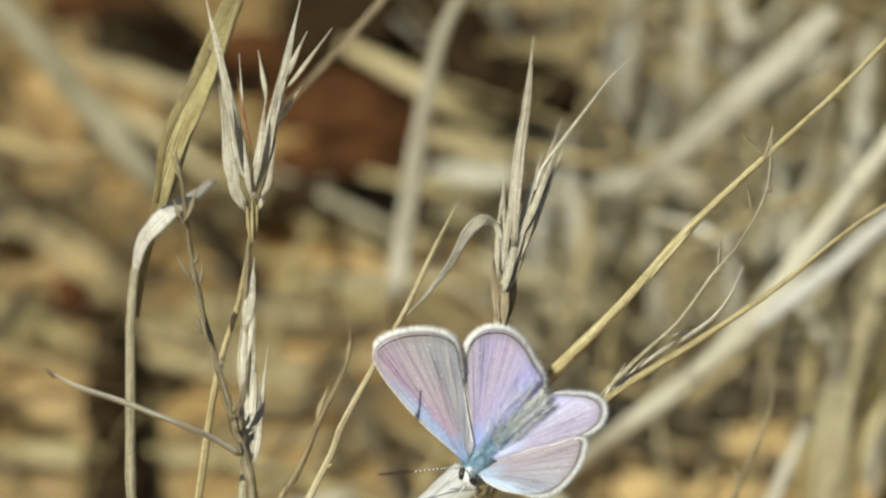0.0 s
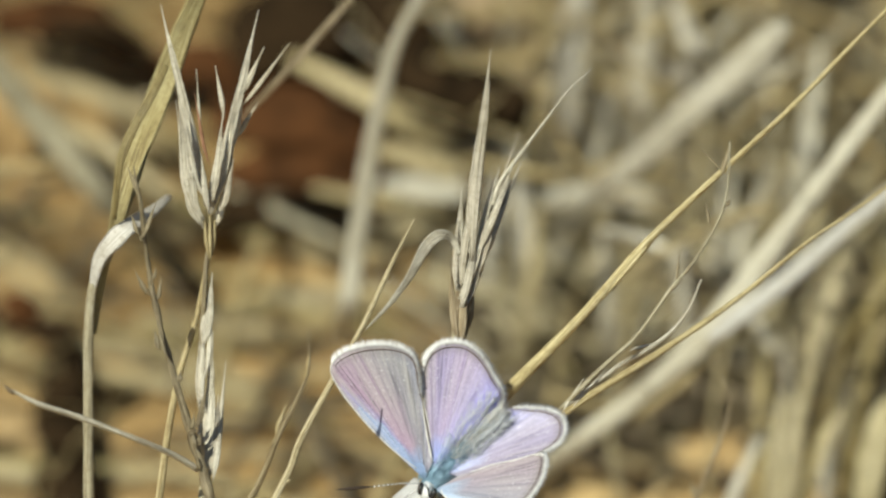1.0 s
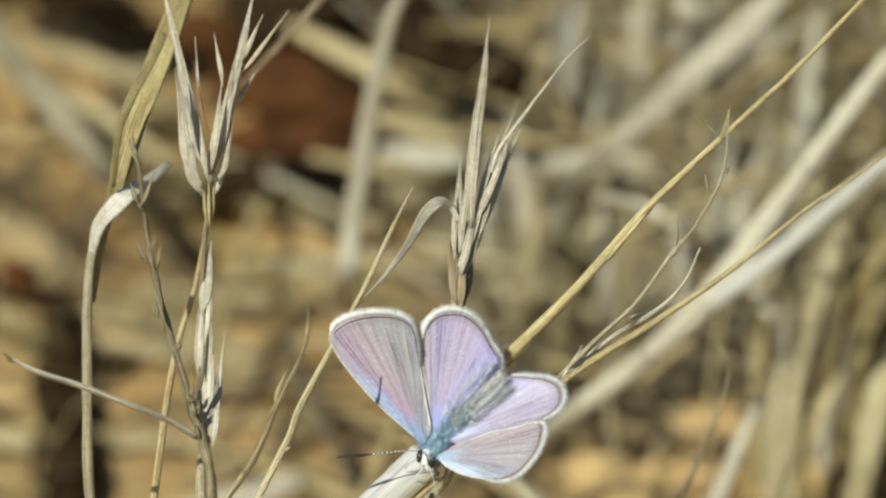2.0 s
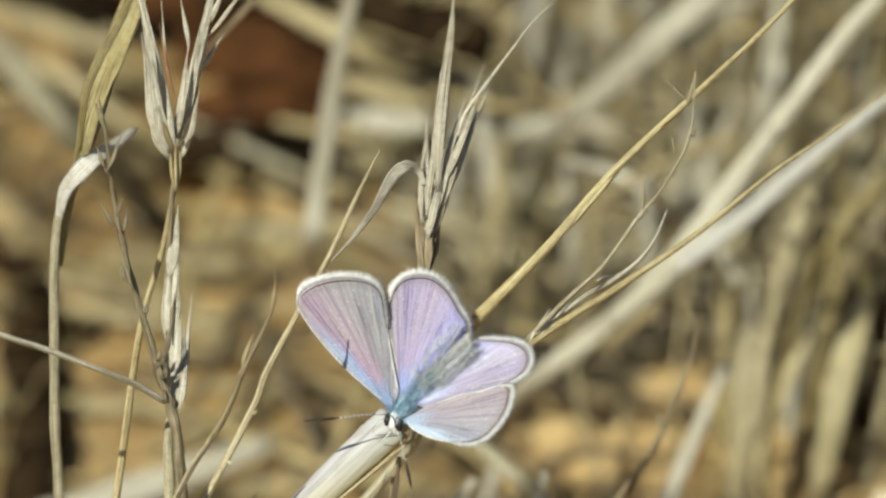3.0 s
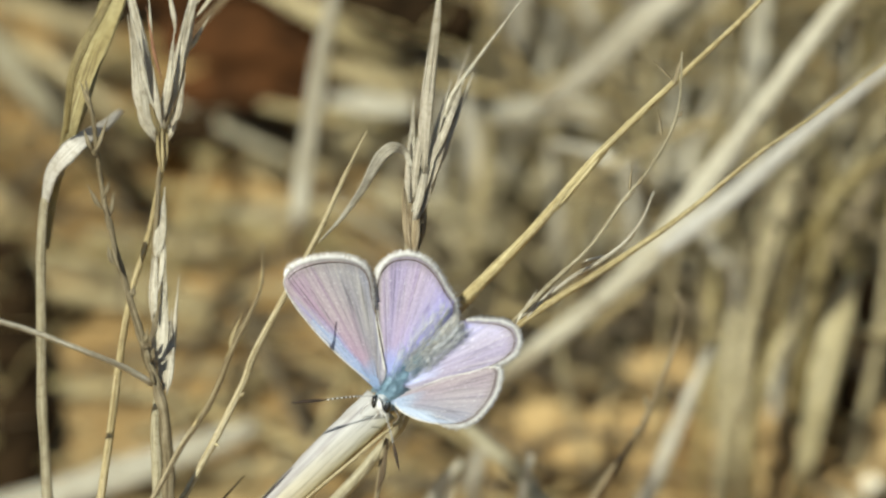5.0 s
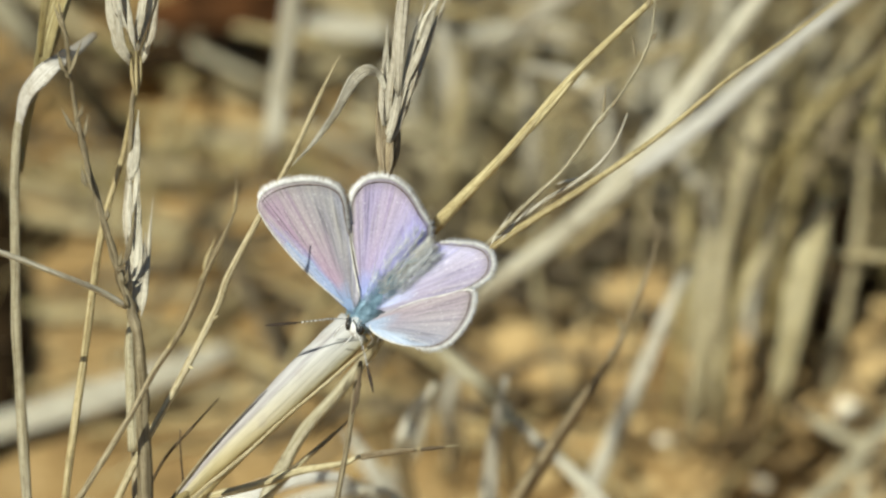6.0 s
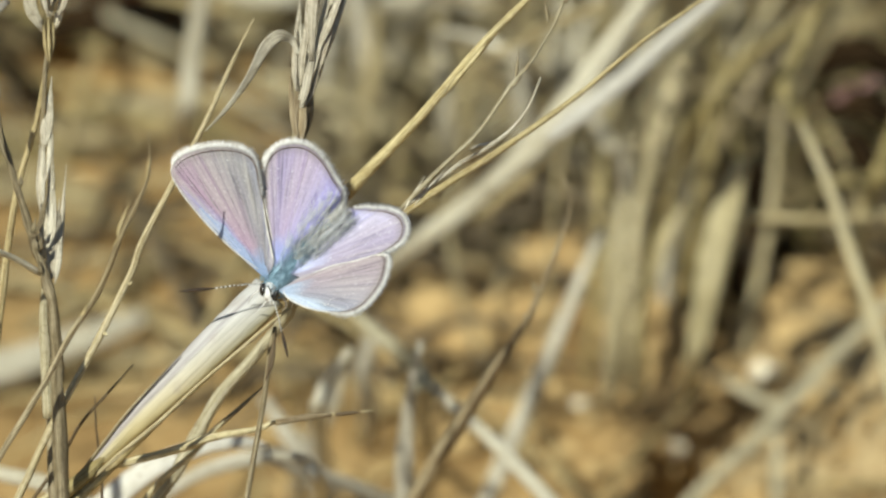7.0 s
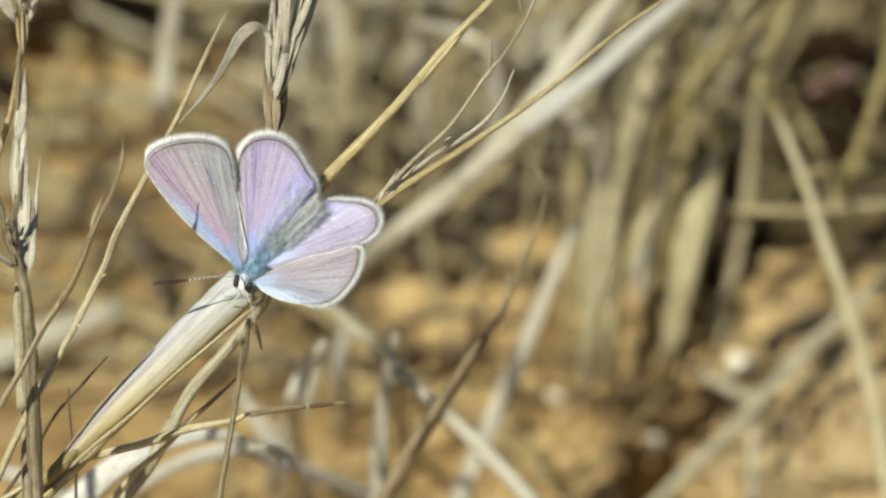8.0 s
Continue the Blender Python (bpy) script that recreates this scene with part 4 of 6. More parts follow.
wide_straw = stalk("dry_straw", "broad pale cream straw leaning over the soil",
                   [P(38.6, 25.6, 82.0), P(33.5, 20.0, 82.0), P(27.4, 11.5, 82.0), P(21.0, 2.9, 83.0), P(17.5, -1.5, 84.0), P(12.1, -6.1, 88.0), P(6.0, -10.8, 94.0), P(-2.2, -18.0, 132.5)],
                   [1.5, 1.7, 1.9, 2.0, 2.0, 2.0, 1.9, 1.5], CREAM, 0.8, root=False, group="dry straws", category="straw", rough=0.1)
add_branch(wide_straw, [P(27.9, 12.3, 81.4), P(24.3, 7.5, 81.6), P(21.0, 2.9, 82.2), P(17.7, -1.2, 83.2), P(13.1, -5.3, 86.0)], [1.4, 2.3, 2.6, 2.5, 1.8], CREAM, 1.0, "leaf_sheath", "pale cream sheath round the straw", 20)
far_straw([P(44.6, 19.6, 78.0), P(37.5, 14.8, 78.0), P(30.4, 9.0, 79.0), P(24.8, 4.1, 80.0), P(20.2, 0.6, 80.5), P(18.7, -0.6, 81.0)],
          [0.7, 1.1, 1.5, 1.8, 1.7, 0.8], SHEATH, "whitish dry straw leaning over the soil", thick=0.7)
far_straw([P(6.8, -21.5, 62.0), P(12.0, -26.1, 62.0), P(14.9, -29.0, 62.0), P(18.9, -33.2, 62.0), P(22.4, -36.6, 62.0)], [0.8, 1.4, 1.5, 1.5, 1.4], PALE, "pale straw lying at a slant", root=True)
far_straw([P(0.0, -14.9, 60.0), P(2.6, -17.2, 60.0), P(4.6, -18.9, 60.0), P(6.6, -21.0, 62.0), P(7.2, -23.5, 64.0), P(7.7, -30.0, 119.8)], [1.0, 1.4, 1.5, 1.6, 1.2], STALK, "grey-olive bent stalk of grass")
far_straw([P(7.0, -18.4, 58.0), P(6.0, -23.4, 60.0), P(5.5, -28.5, 62.0), P(5.5, -34.1, 64.0)], [0.5, 1.6, 2.0, 2.0], GREY, "grey upright dry blade", root=True)
far_straw([P(24.0, -8.6, 95.0), P(23.3, -10.3, 95.0), P(20.6, -16.5, 95.0), P(17.5, -23.7, 95.0), P(14.9, -29.4, 95.0), P(13.0, -34.1, 95.0)], [0.4, 1.2, 1.5, 1.5, 1.6, 1.4], GREY, "grey leaning dry blade", root=True)
far_straw([P(42.0, 0.9, 88.0), P(42.5, -0.4, 88.0), P(44.5, -5.3, 88.0), P(46.3, -11.0, 88.0), P(48.3, -16.6, 88.0), P(50.0, -22.8, 88.0), P(51.3, -29.0, 88.0), P(52.0, -34.1, 88.0)], [0.4, 0.9, 1.1, 1.3, 1.4, 1.4, 1.4, 1.4], FINE, "pale straw standing at a slant", root=True)
far_straw([P(54.6, -13.3, 112.0), P(49.3, -17.5, 112.0), P(44.0, -22.7, 111.0), P(38.7, -28.2, 110.0), P(33.4, -33.1, 109.0), P(30.3, -36.0, 108.0)], [1.0, 1.2, 1.3, 1.3, 1.2, 1.0], STALK, "grey-olive dry straw leaning on the soil")
far_straw([P(33.4, -22.0, 118.0), P(37.4, -24.1, 117.0), P(40.8, -26.1, 116.0)], [0.7, 1.1, 0.9], STALK, "grey-olive straw on the soil")
far_straw([P(40.5, -24.7, 112.0), P(40.3, -30.0, 110.0), P(40.2, -35.2, 108.0)], [0.7, 1.0, 1.0], STALK, "thin grey upright straw")
far_straw([P(36.8, -2.7, 96.0), P(35.6, -6.3, 97.0), P(34.3, -11.0, 98.0), P(33.3, -16.6, 100.0), P(32.3, -21.8, 104.0), P(31.8, -25.8, 122.0)], [1.2, 2.6, 3.0, 2.3, 1.6, 1.1], BRIGHT, "broad tan wedge-shaped leaf of dry grass", twist=8)
far_straw([P(26.2, -5.6, 112.0), P(26.0, -7.3, 112.0), P(25.4, -12.1, 113.0), P(25.2, -17.8, 115.0), P(24.8, -25.2, 119.0)], [0.5, 1.1, 1.4, 1.3, 0.9], FINE, "upright pale blade of dry grass")
far_straw([P(27.8, -5.6, 110.0), P(27.6, -7.3, 110.0), P(27.0, -12.1, 111.0), P(26.3, -16.8, 113.0), P(25.9, -24.0, 120.0)], [0.4, 1.3, 1.6, 1.4, 0.8], FINE, "upright pale blade of dry grass")
far_straw([P(32.3, 7.4, 114.0), P(31.7, 5.8, 115.0), P(29.8, 1.0, 115.0), P(28.9, -3.7, 116.0), P(28.0, -8.0, 118.0), P(27.4, -20.0, 128.0)], [0.8, 1.5, 1.7, 1.6, 1.2, 0.8], FINE, "upright pale blade of dry grass")
far_straw([P(31.9, -6.4, 110.0), P(31.0, -8.4, 111.0), P(29.4, -11.6, 112.0), P(28.0, -15.8, 113.0), P(27.2, -19.9, 115.0), P(27.0, -25.0, 121.0)], [0.4, 1.2, 1.4, 1.3, 1.1, 0.8], FINE, "upright tan blade of dry grass")
far_straw([P(23.9, 2.3, 127.8), P(25.5, -2.0, 128.5), P(26.9, -6.8, 129.3), P(27.5, -18.1, 134.1)], [0.4, 1.3, 1.5, 1.0], TAN, "upright tan blade of dry grass")
far_straw([P(36.1, 8.6, 124.0), P(35.3, 2.3, 125.0), P(34.3, -4.1, 126.0), P(33.0, -10.5, 127.0), P(32.3, -20.2, 131.6)], [0.4, 1.4, 1.6, 1.5, 1.0], OLIVE, "upright olive blade of dry grass")
far_straw([P(45.4, 13.6, 108.0), P(44.6, 11.8, 108.0), P(42.8, 8.3, 108.0), P(41.0, 4.1, 106.0), P(42.5, 1.0, 100.0), P(43.4, -1.5, 92.0)], [0.4, 0.8, 0.95, 1.0, 0.8, 0.5], OLIVE, "arched golden-olive blade of dry grass")
far_straw([P(54.1, 10.3, 108.0), P(52.2, 2.9, 108.0), P(50.4, -2.3, 109.0), P(49.1, -6.4, 112.0), P(48.4, -16.1, 134.1)], [0.5, 0.9, 1.0, 0.8, 0.6], OLIVE, "upright olive blade of dry grass")
far_straw([P(23.1, 3.4, 115.0), P(23.5, 1.6, 115.0), P(24.6, -0.5, 115.0), P(25.6, -2.6, 116.0), P(26.4, -12.0, 136.0)], [0.3, 1.1, 1.4, 1.2, 0.8], CREAM, "upright cream blade of dry grass")
far_straw([P(43.9, -5.0, 120.0), P(48.7, -4.5, 120.0), P(54.5, -4.3, 121.0)], [0.8, 1.2, 1.0], OLIVE, "olive straw lying level")
far_straw([P(45.2, 12.6, 100.0), P(40.1, 8.5, 102.0), P(36.5, 5.9, 104.0), P(32.4, -0.4, 108.0), P(30.2, -10.6, 142.9)], [0.4, 0.9, 1.1, 1.1, 0.8], OLIVE, "arched olive blade of dry grass")
far_straw([P(35.8, -7.8, 100.0), P(43.6, -8.1, 100.0), P(54.6, -7.5, 102.0)], [0.7, 0.9, 0.9], TAN, "thin tan straw lying level")
far_straw([P(-54.0, -27.6, 114.6), P(-47.5, -26.0, 116.8), P(-37.1, -23.2, 120.2), P(-31.8, -21.6, 122.0), P(-24.5, -19.1, 125.0), P(-18.4, -16.9, 127.6)], [1.4, 2.4, 2.8, 3.0, 2.8, 1.6], PALE, "broad pale blade lying on the soil")
far_straw([P(-30.0, -18.0, 132.5), P(-22.5, -14.8, 134.8), P(-16.2, -11.7, 140.1)], [1.6, 1.9, 1.2], TAN, "tan straw lying on the soil")
far_straw([P(-6.6, -27.1, 39.0), P(-8.2, -26.7, 38.0), P(-12.1, -27.0, 37.0), P(-16.0, -28.5, 36.0), P(-18.8, -30.4, 36.0), P(-21.3, -32.8, 36.0)], [0.5, 1.2, 2.0, 2.3, 2.3, 2.0], WHITE_LEAF, "white curled dry leaf", root=True)
far_straw([P(-5.8, -27.9, 40.0), P(-3.4, -28.5, 42.0), P(-1.9, -31.1, 50.0), P(-3.2, -35.6, 113.1)], [0.6, 1.2, 1.4, 1.2], GREY, "grey curled dry leaf")
far_straw([P(-7.3, -23.9, 92.0), P(-4.2, -28.6, 92.0), P(-1.2, -33.5, 96.0), P(0.5, -37.0, 112.0)], [0.8, 1.9, 2.0, 1.4], GREY, "grey curved blade of dry grass")
far_straw([P(-18.4, -33.4, 62.0), P(-12.6, -29.9, 60.0), P(-6.6, -28.4, 60.0), P(-4.4, -29.4, 62.0)], [1.0, 1.5, 1.4, 0.6], GREY, "grey papery leaf among the stems", root=True)
far_straw([P(-30.9, -29.4, 50.0), P(-24.9, -30.9, 50.0), P(-21.4, -33.4, 52.0)], [1.2, 2.0, 1.6], PALE, "pale curled leaf among the stems", root=True)
far_straw([P(-0.1, -21.6, 100.0), P(-1.1, -24.7, 100.0), P(-3.3, -29.4, 104.0), P(-4.3, -34.0, 112.0)], [0.6, 1.5, 1.8, 1.4], PALE, "pale curved blade of dry grass")
far_straw([P(3.1, -17.5, 105.0), P(2.0, -21.7, 106.0), P(2.5, -25.9, 112.0), P(2.6, -29.0, 121.0)], [0.6, 1.5, 1.6, 1.0], GREY, "grey curved blade of dry grass")
far_straw([P(0.8, -19.0, 62.0), P(-1.2, -22.0, 64.0), P(-2.2, -25.7, 70.0), P(-1.1, -32.0, 117.4)], [0.5, 1.5, 1.6, 1.0], PALE, "pale curved blade of dry grass")
far_straw([P(10.4, 4.8, 100.0), P(15.6, 7.9, 100.0), P(20.8, 10.5, 102.0), P(25.0, 13.2, 104.0), P(29.1, 27.9, 185.7)], [0.5, 0.9, 1.0, 0.9, 0.7], TAN, "tan dry straw behind the stems")
far_straw([P(9.4, 9.6, 110.0), P(13.6, 8.5, 110.0), P(17.8, 5.9, 112.0), P(21.8, 2.3, 155.3)], [0.6, 1.0, 1.1, 0.8], GREY, "grey dry straw behind the stems")
far_straw([P(16.2, 11.0, 145.0), P(17.3, 7.2, 145.6), P(16.7, 1.8, 146.5), P(16.2, -2.0, 150.1)], [0.6, 1.2, 1.2, 0.8], PALE, "upright pale blade of dry grass")
far_straw([P(27.0, -0.4, 124.0), P(26.6, -5.2, 124.8), P(26.3, -10.5, 125.6), P(26.1, -21.2, 130.3)], [0.5, 1.2, 1.4, 0.8], PALE, "upright pale blade of dry grass")
far_straw([P(23.4, -2.0, 128.5), P(24.2, -5.7, 129.1), P(24.4, -10.5, 129.9), P(24.1, -18.1, 134.1)], [0.5, 1.2, 1.4, 1.0], TAN, "upright tan blade of dry grass")
far_straw([P(32.8, -4.1, 121.1), P(32.0, -8.3, 121.7), P(30.7, -13.1, 122.5), P(30.3, -23.8, 127.2)], [0.5, 1.3, 1.4, 0.9], PALE, "upright pale blade of dry grass")
for k in range(26):
    x, y = rng.uniform(0.012, 0.062), rng.uniform(0.07, 0.12)
    foot = ground_at(Vector((x, y, 0)), -0.002)
    top = foot + Vector((rng.gauss(0.004, 0.010), rng.gauss(0.014, 0.008), rng.uniform(0.022, 0.045)))
    mid = foot.lerp(top, 0.5) + Vector((rng.gauss(0, 0.003), rng.gauss(0, 0.003), 0.002))
    w = rng.choice((0.4, 0.6, 0.8, 1.1))
    mat, turn = rng.choice((FINE, TAN, STALK, FINE, OLIVE)), rng.uniform(-40, 40)
    if not 0.0375 < foot.x < 0.046:  # a dark gap in the tuft
        far_straw([top, mid, foot], [0.15, w, w * 1.1, w * 0.7], mat, "thin upright blade of pale dry grass", twist=turn)
# straws lying nearly level on the bare soil
lying = random.Random(61)
for k in range(64):
    x, y = lying.uniform(-0.066, -0.002), lying.uniform(0.085, 0.205)
    turn = lying.gauss(-0.12, 0.22)
    reach = Vector((math.cos(turn), math.sin(turn), 0)) * lying.uniform(0.007, 0.018)
    middle = Vector((x, y, 0))
    if any(d > 0.005 and math.hypot(x - hx, y - hy) < r * 1.3 + 0.004 for hx, hy, r, d in HOLLOWS):
        continue
    w = lying.uniform(0.7, 2.2)
    far_straw([ground_at(middle - reach, 0.0006), ground_at(middle, lying.uniform(0.0008, 0.002)), ground_at(middle + reach, 0.0006)], [w * 0.5, w, w * 0.9, w * 0.4],
              lying.choice((TAN, OLIVE, BROWN, TAN, OLIVE, TAN)), "flattened tan straw lying level on the soil", thick=0.4)
# across the upper part
far_straw([P(-34.2, 9.0, 164.7), P(-24.2, 10.6, 165.1), P(-12.7, 9.0, 163.2), P(-2.2, 6.2, 161.4)], [0.9, 1.4, 1.5, 1.0], TAN, "tan straw lying level on the soil")
far_straw([P(-29.5, 2.9, 157.5), P(-20.8, 2.1, 155.0), P(-8.7, -0.4, 153.5)], [0.8, 1.2, 0.9], OLIVE, "olive straw lying level on the soil")
far_straw([P(-26.1, -5.2, 147.8), P(-16.3, -4.2, 147.4), P(-7.1, -5.8, 147.1)], [0.8, 1.3, 0.9], TAN, "tan straw lying level on the soil")
far_straw([P(-32.4, -10.6, 141.4), P(-23.2, -8.4, 142.4), P(-14.1, -6.9, 145.8)], [0.8, 1.5, 1.0], BROWN, "brown straw lying at a slant on the soil")
far_straw([P(-56.3, 33.3, 130.0), P(-51.1, 28.0, 132.0), P(-44.3, 20.0, 136.0), P(-37.0, 11.5, 140.0), P(-30.6, 4.5, 157.8)], [2.2, 2.6, 2.8, 2.4, 1.4], STALK, "grey-olive blade leaning at a slant")
far_straw([P(-7.4, 31.0, 92.0), P(-10.0, 25.9, 95.0), P(-11.5, 19.8, 98.0), P(-12.6, 13.6, 101.0), P(-13.7, 6.3, 104.0), P(-14.3, 1.2, 108.0), P(-14.9, -1.5, 152.0)], [0.9, 1.2, 1.5, 1.8, 1.9, 1.8, 1.0], CREAM, "upright pale blade of dry grass, slightly bent")
far_straw([P(-13.1, 29.3, 45.0), P(-17.0, 24.8, 45.0), P(-20.3, 21.2, 46.0), P(-23.1, 18.3, 48.0)], [0.6, 0.6, 0.5, 0.2], WEED, "thin grey twig among the grass")
far_straw([P(-20.6, 26.3, 155.8), P(-15.1, 23.5, 152.4), P(-9.7, 20.2, 151.6), P(-3.2, 16.4, 156.5)], [1.2, 1.9, 1.9, 1.4], TAN, "broad golden straw lying on bark")
far_straw([P(-56.3, 14.0, 170.7), P(-47.1, 7.9, 161.9), P(-40.9, 2.3, 156.8)], [1.6, 2.0, 1.6], TAN, "tan straw lying at a slant")
far_straw([P(-56.1, 10.7, 166.8), P(-49.2, 6.8, 160.6), P(-43.0, 1.8, 156.2)], [1.2, 1.5, 1.2], TAN, "tan straw lying at a slant")
far_straw([P(-46.9, 25.0, 169.8), P(-39.6, 22.7, 167.1), P(-33.0, 20.0, 166.9)], [1.4, 2.0, 1.4], TAN, "tan straw lying on bark")
far_straw([P(-45.6, 21.1, 165.1), P(-38.9, 17.7, 161.1), P(-31.7, 12.7, 158.3)], [1.4, 1.8, 1.4], TAN, "tan straw lying on bark")
far_straw([P(-27.5, 15.1, 172.0), P(-20.9, 12.2, 167.0), P(-11.9, 7.8, 163.3)], [0.9, 1.2, 0.9], BROWN, "thin brown straw lying at a slant")
far_straw([P(-17.7, 16.7, 174.0), P(-23.1, 15.0, 170.3), P(-29.2, 12.5, 168.9)], [0.5, 0.8, 0.8], GREY, "thin grey straw lying level")
far_straw([P(-18.3, 13.6, 148.5), P(-10.7, 12.2, 146.8), P(-5.3, 11.4, 150.5)], [0.8, 1.4, 1.0], STRAW, "golden straw lying on bark")
far_straw([P(26.2, 28.8, 110.0), P(25.2, 27.8, 110.0), P(22.1, 24.6, 112.0), P(17.4, 20.6, 116.0), P(13.0, 16.4, 122.0), P(9.1, 13.4, 130.0), P(5.0, 8.0, 160.0)], [1.0, 2.0, 2.8, 2.8, 2.2, 1.5, 1.0], PALE, "pale leaf leaning at a slant")
far_straw([P(7.1, 32.9, 150.0), P(6.4, 25.2, 150.0), P(5.6, 18.7, 152.0), P(5.3, 13.3, 154.0), P(5.0, 6.0, 162.0)], [2.4, 3.2, 3.2, 2.6, 1.6], GREY, "broad grey upright blade of dry grass")
far_straw([P(13.8, 32.9, 150.0), P(13.3, 25.9, 150.0), P(12.9, 18.3, 152.0), P(12.4, 9.0, 165.0)], [1.6, 2.6, 2.4, 1.4], CREAM, "upright cream blade of dry grass")
far_straw([P(30.3, 27.5, 140.0), P(29.3, 19.9, 140.0), P(28.3, 12.9, 142.0), P(27.4, 2.0, 158.0)], [0.8, 2.0, 2.0, 1.2], CREAM, "upright cream blade of dry grass")
far_straw([P(16.0, 32.0, 140.0), P(16.9, 30.0, 140.0), P(17.7, 28.0, 140.0), P(18.2, 25.7, 141.0), P(17.6, 14.0, 170.0)], [0.8, 1.6, 1.8, 1.3, 0.8], GREY, "grey papery upright leaf")
far_straw([P(3.8, 12.6, 140.0), P(9.2, 13.2, 140.0), P(15.1, 12.0, 141.0), P(20.0, 9.0, 160.0)], [1.4, 2.4, 2.4, 1.2], CREAM, "cream straw lying level over the litter")
far_straw([P(1.1, 18.0, 145.0), P(1.7, 12.6, 145.0), P(2.3, 6.2, 147.0), P(2.4, 1.0, 157.0)], [0.8, 1.8, 1.8, 1.0], GREY, "upright grey blade of dry grass")
far_straw([P(9.2, 9.9, 130.0), P(9.8, 4.6, 131.0), P(10.2, -1.8, 134.0), P(10.3, -8.0, 146.0)], [0.6, 1.6, 1.7, 1.0], CREAM, "upright cream blade of dry grass")
far_straw([P(16.7, 7.9, 130.0), P(17.3, 1.5, 131.0), P(16.9, -4.9, 134.0), P(16.8, -9.0, 145.0)], [0.6, 1.5, 1.6, 1.0], GREY, "upright grey blade of dry grass")
far_straw([P(9.1, 27.4, 150.0), P(17.2, 24.8, 151.0), P(27.0, 25.5, 150.0)], [1.0, 1.8, 1.4], GREY, "grey straw lying level over the litter")
far_straw([P(-11.5, 12.8, 169.3), P(-7.1, 12.9, 167.8), P(-2.5, 12.4, 168.8)], [1.2, 2.2, 1.6], PALE, "short pale straw lying level")
far_straw([P(-13.2, 17.8, 155.1), P(-8.8, 16.7, 153.8), P(-3.9, 15.1, 152.9)], [1.4, 2.2, 1.6], TAN, "tan straw lying on bark")
far_straw([P(14.4, 32.9, 164.5), P(13.0, 26.4, 165.5), P(12.4, 20.9, 166.4), P(11.6, 12.7, 170.7)], [1.2, 1.6, 1.6, 1.2], TAN, "upright tan blade of dry grass")
far_straw([P(6.7, 28.3, 154.1), P(1.7, 16.9, 155.9), P(0.3, 11.5, 156.7), P(0.0, 4.4, 160.8)], [0.6, 1.4, 1.6, 1.2], TAN, "upright tan blade of dry grass")
far_straw([P(29.0, 23.3, 151.8), P(27.3, 14.6, 153.1), P(25.1, 8.6, 154.1), P(24.1, 2.1, 158.1)], [0.6, 1.4, 1.5, 1.2], TAN, "upright tan blade of dry grass")
far_straw([P(31.5, 19.9, 146.4), P(29.9, 12.4, 147.6), P(28.3, 4.8, 148.8), P(27.8, -2.3, 152.9)], [0.6, 1.4, 1.5, 1.2], TAN, "upright tan blade of dry grass")
far_straw([P(-5.1, 31.9, 164.8), P(-4.6, 25.3, 165.8), P(-4.1, 20.9, 166.5), P(-3.6, 12.7, 170.7)], [0.5, 1.2, 1.2, 0.8], GREY, "upright grey blade of dry grass")
far_straw([P(-22.7, -6.9, 145.7), P(-31.3, -5.2, 146.2), P(-39.5, -4.2, 149.0)], [1.4, 1.8, 1.3], TAN, "tan straw lying level")
far_straw([P(-17.4, -0.5, 153.4), P(-24.9, 0.1, 152.6), P(-35.3, 1.0, 155.2)], [1.2, 1.6, 1.2], TAN, "tan straw lying level")
far_straw([P(1.7, 16.0, 165.2), P(7.7, 12.6, 158.1), P(15.4, 10.3, 158.6)], [0.8, 1.3, 1.0], GREY, "grey straw lying at a slant")

for pts, wide, mat, label in (
        ([P(7.5, 23.4, 151.9), P(6.6, 16.3, 153.0), P(5.8, 9.8, 154.0), P(5.2, 2.2, 158.2)], [0.4, 1.5, 1.7, 1.0], PALE, "upright pale blade of dry grass"),
        ([P(17.6, 28.4, 158.5), P(17.1, 21.8, 159.5), P(15.7, 14.2, 160.7), P(14.9, 7.7, 164.7)], [0.4, 1.4, 1.6, 1.0], PALE, "upright pale blade of dry grass"),
        ([P(0.1, 19.6, 149.5), P(-0.7, 12.5, 150.6), P(-1.6, 6.0, 151.7), P(-1.9, 0.0, 155.6)], [0.4, 1.3, 1.5, 1.0], GREY, "upright grey blade of dry grass"),
        ([P(22.3, 17.3, 147.6), P(21.3, 11.3, 148.5), P(19.6, 4.8, 149.5), P(19.1, -1.7, 153.6)], [0.4, 1.3, 1.5, 1.0], PALE, "upright pale blade of dry grass"),
        ([P(11.1, 27.4, 160.1), P(9.4, 21.4, 161.1), P(8.8, 15.3, 162.0), P(8.3, 8.8, 166.0)], [0.4, 1.2, 1.5, 1.0], GREY, "upright grey blade of dry grass"),
        ([P(3.4, 12.4, 144.8), P(3.1, 7.0, 145.6), P(2.2, 1.1, 146.6), P(1.7, -4.3, 150.4)], [0.4, 1.3, 1.4, 1.0], TAN, "upright tan blade of dry grass"),
        ([P(14.2, 14.0, 146.7), P(12.8, 8.6, 147.5), P(12.0, 3.2, 148.4), P(11.5, -2.7, 152.3)], [0.4, 1.2, 1.4, 1.0], TAN, "upright tan blade of dry grass")):
    far_straw(pts, wide, mat, label)

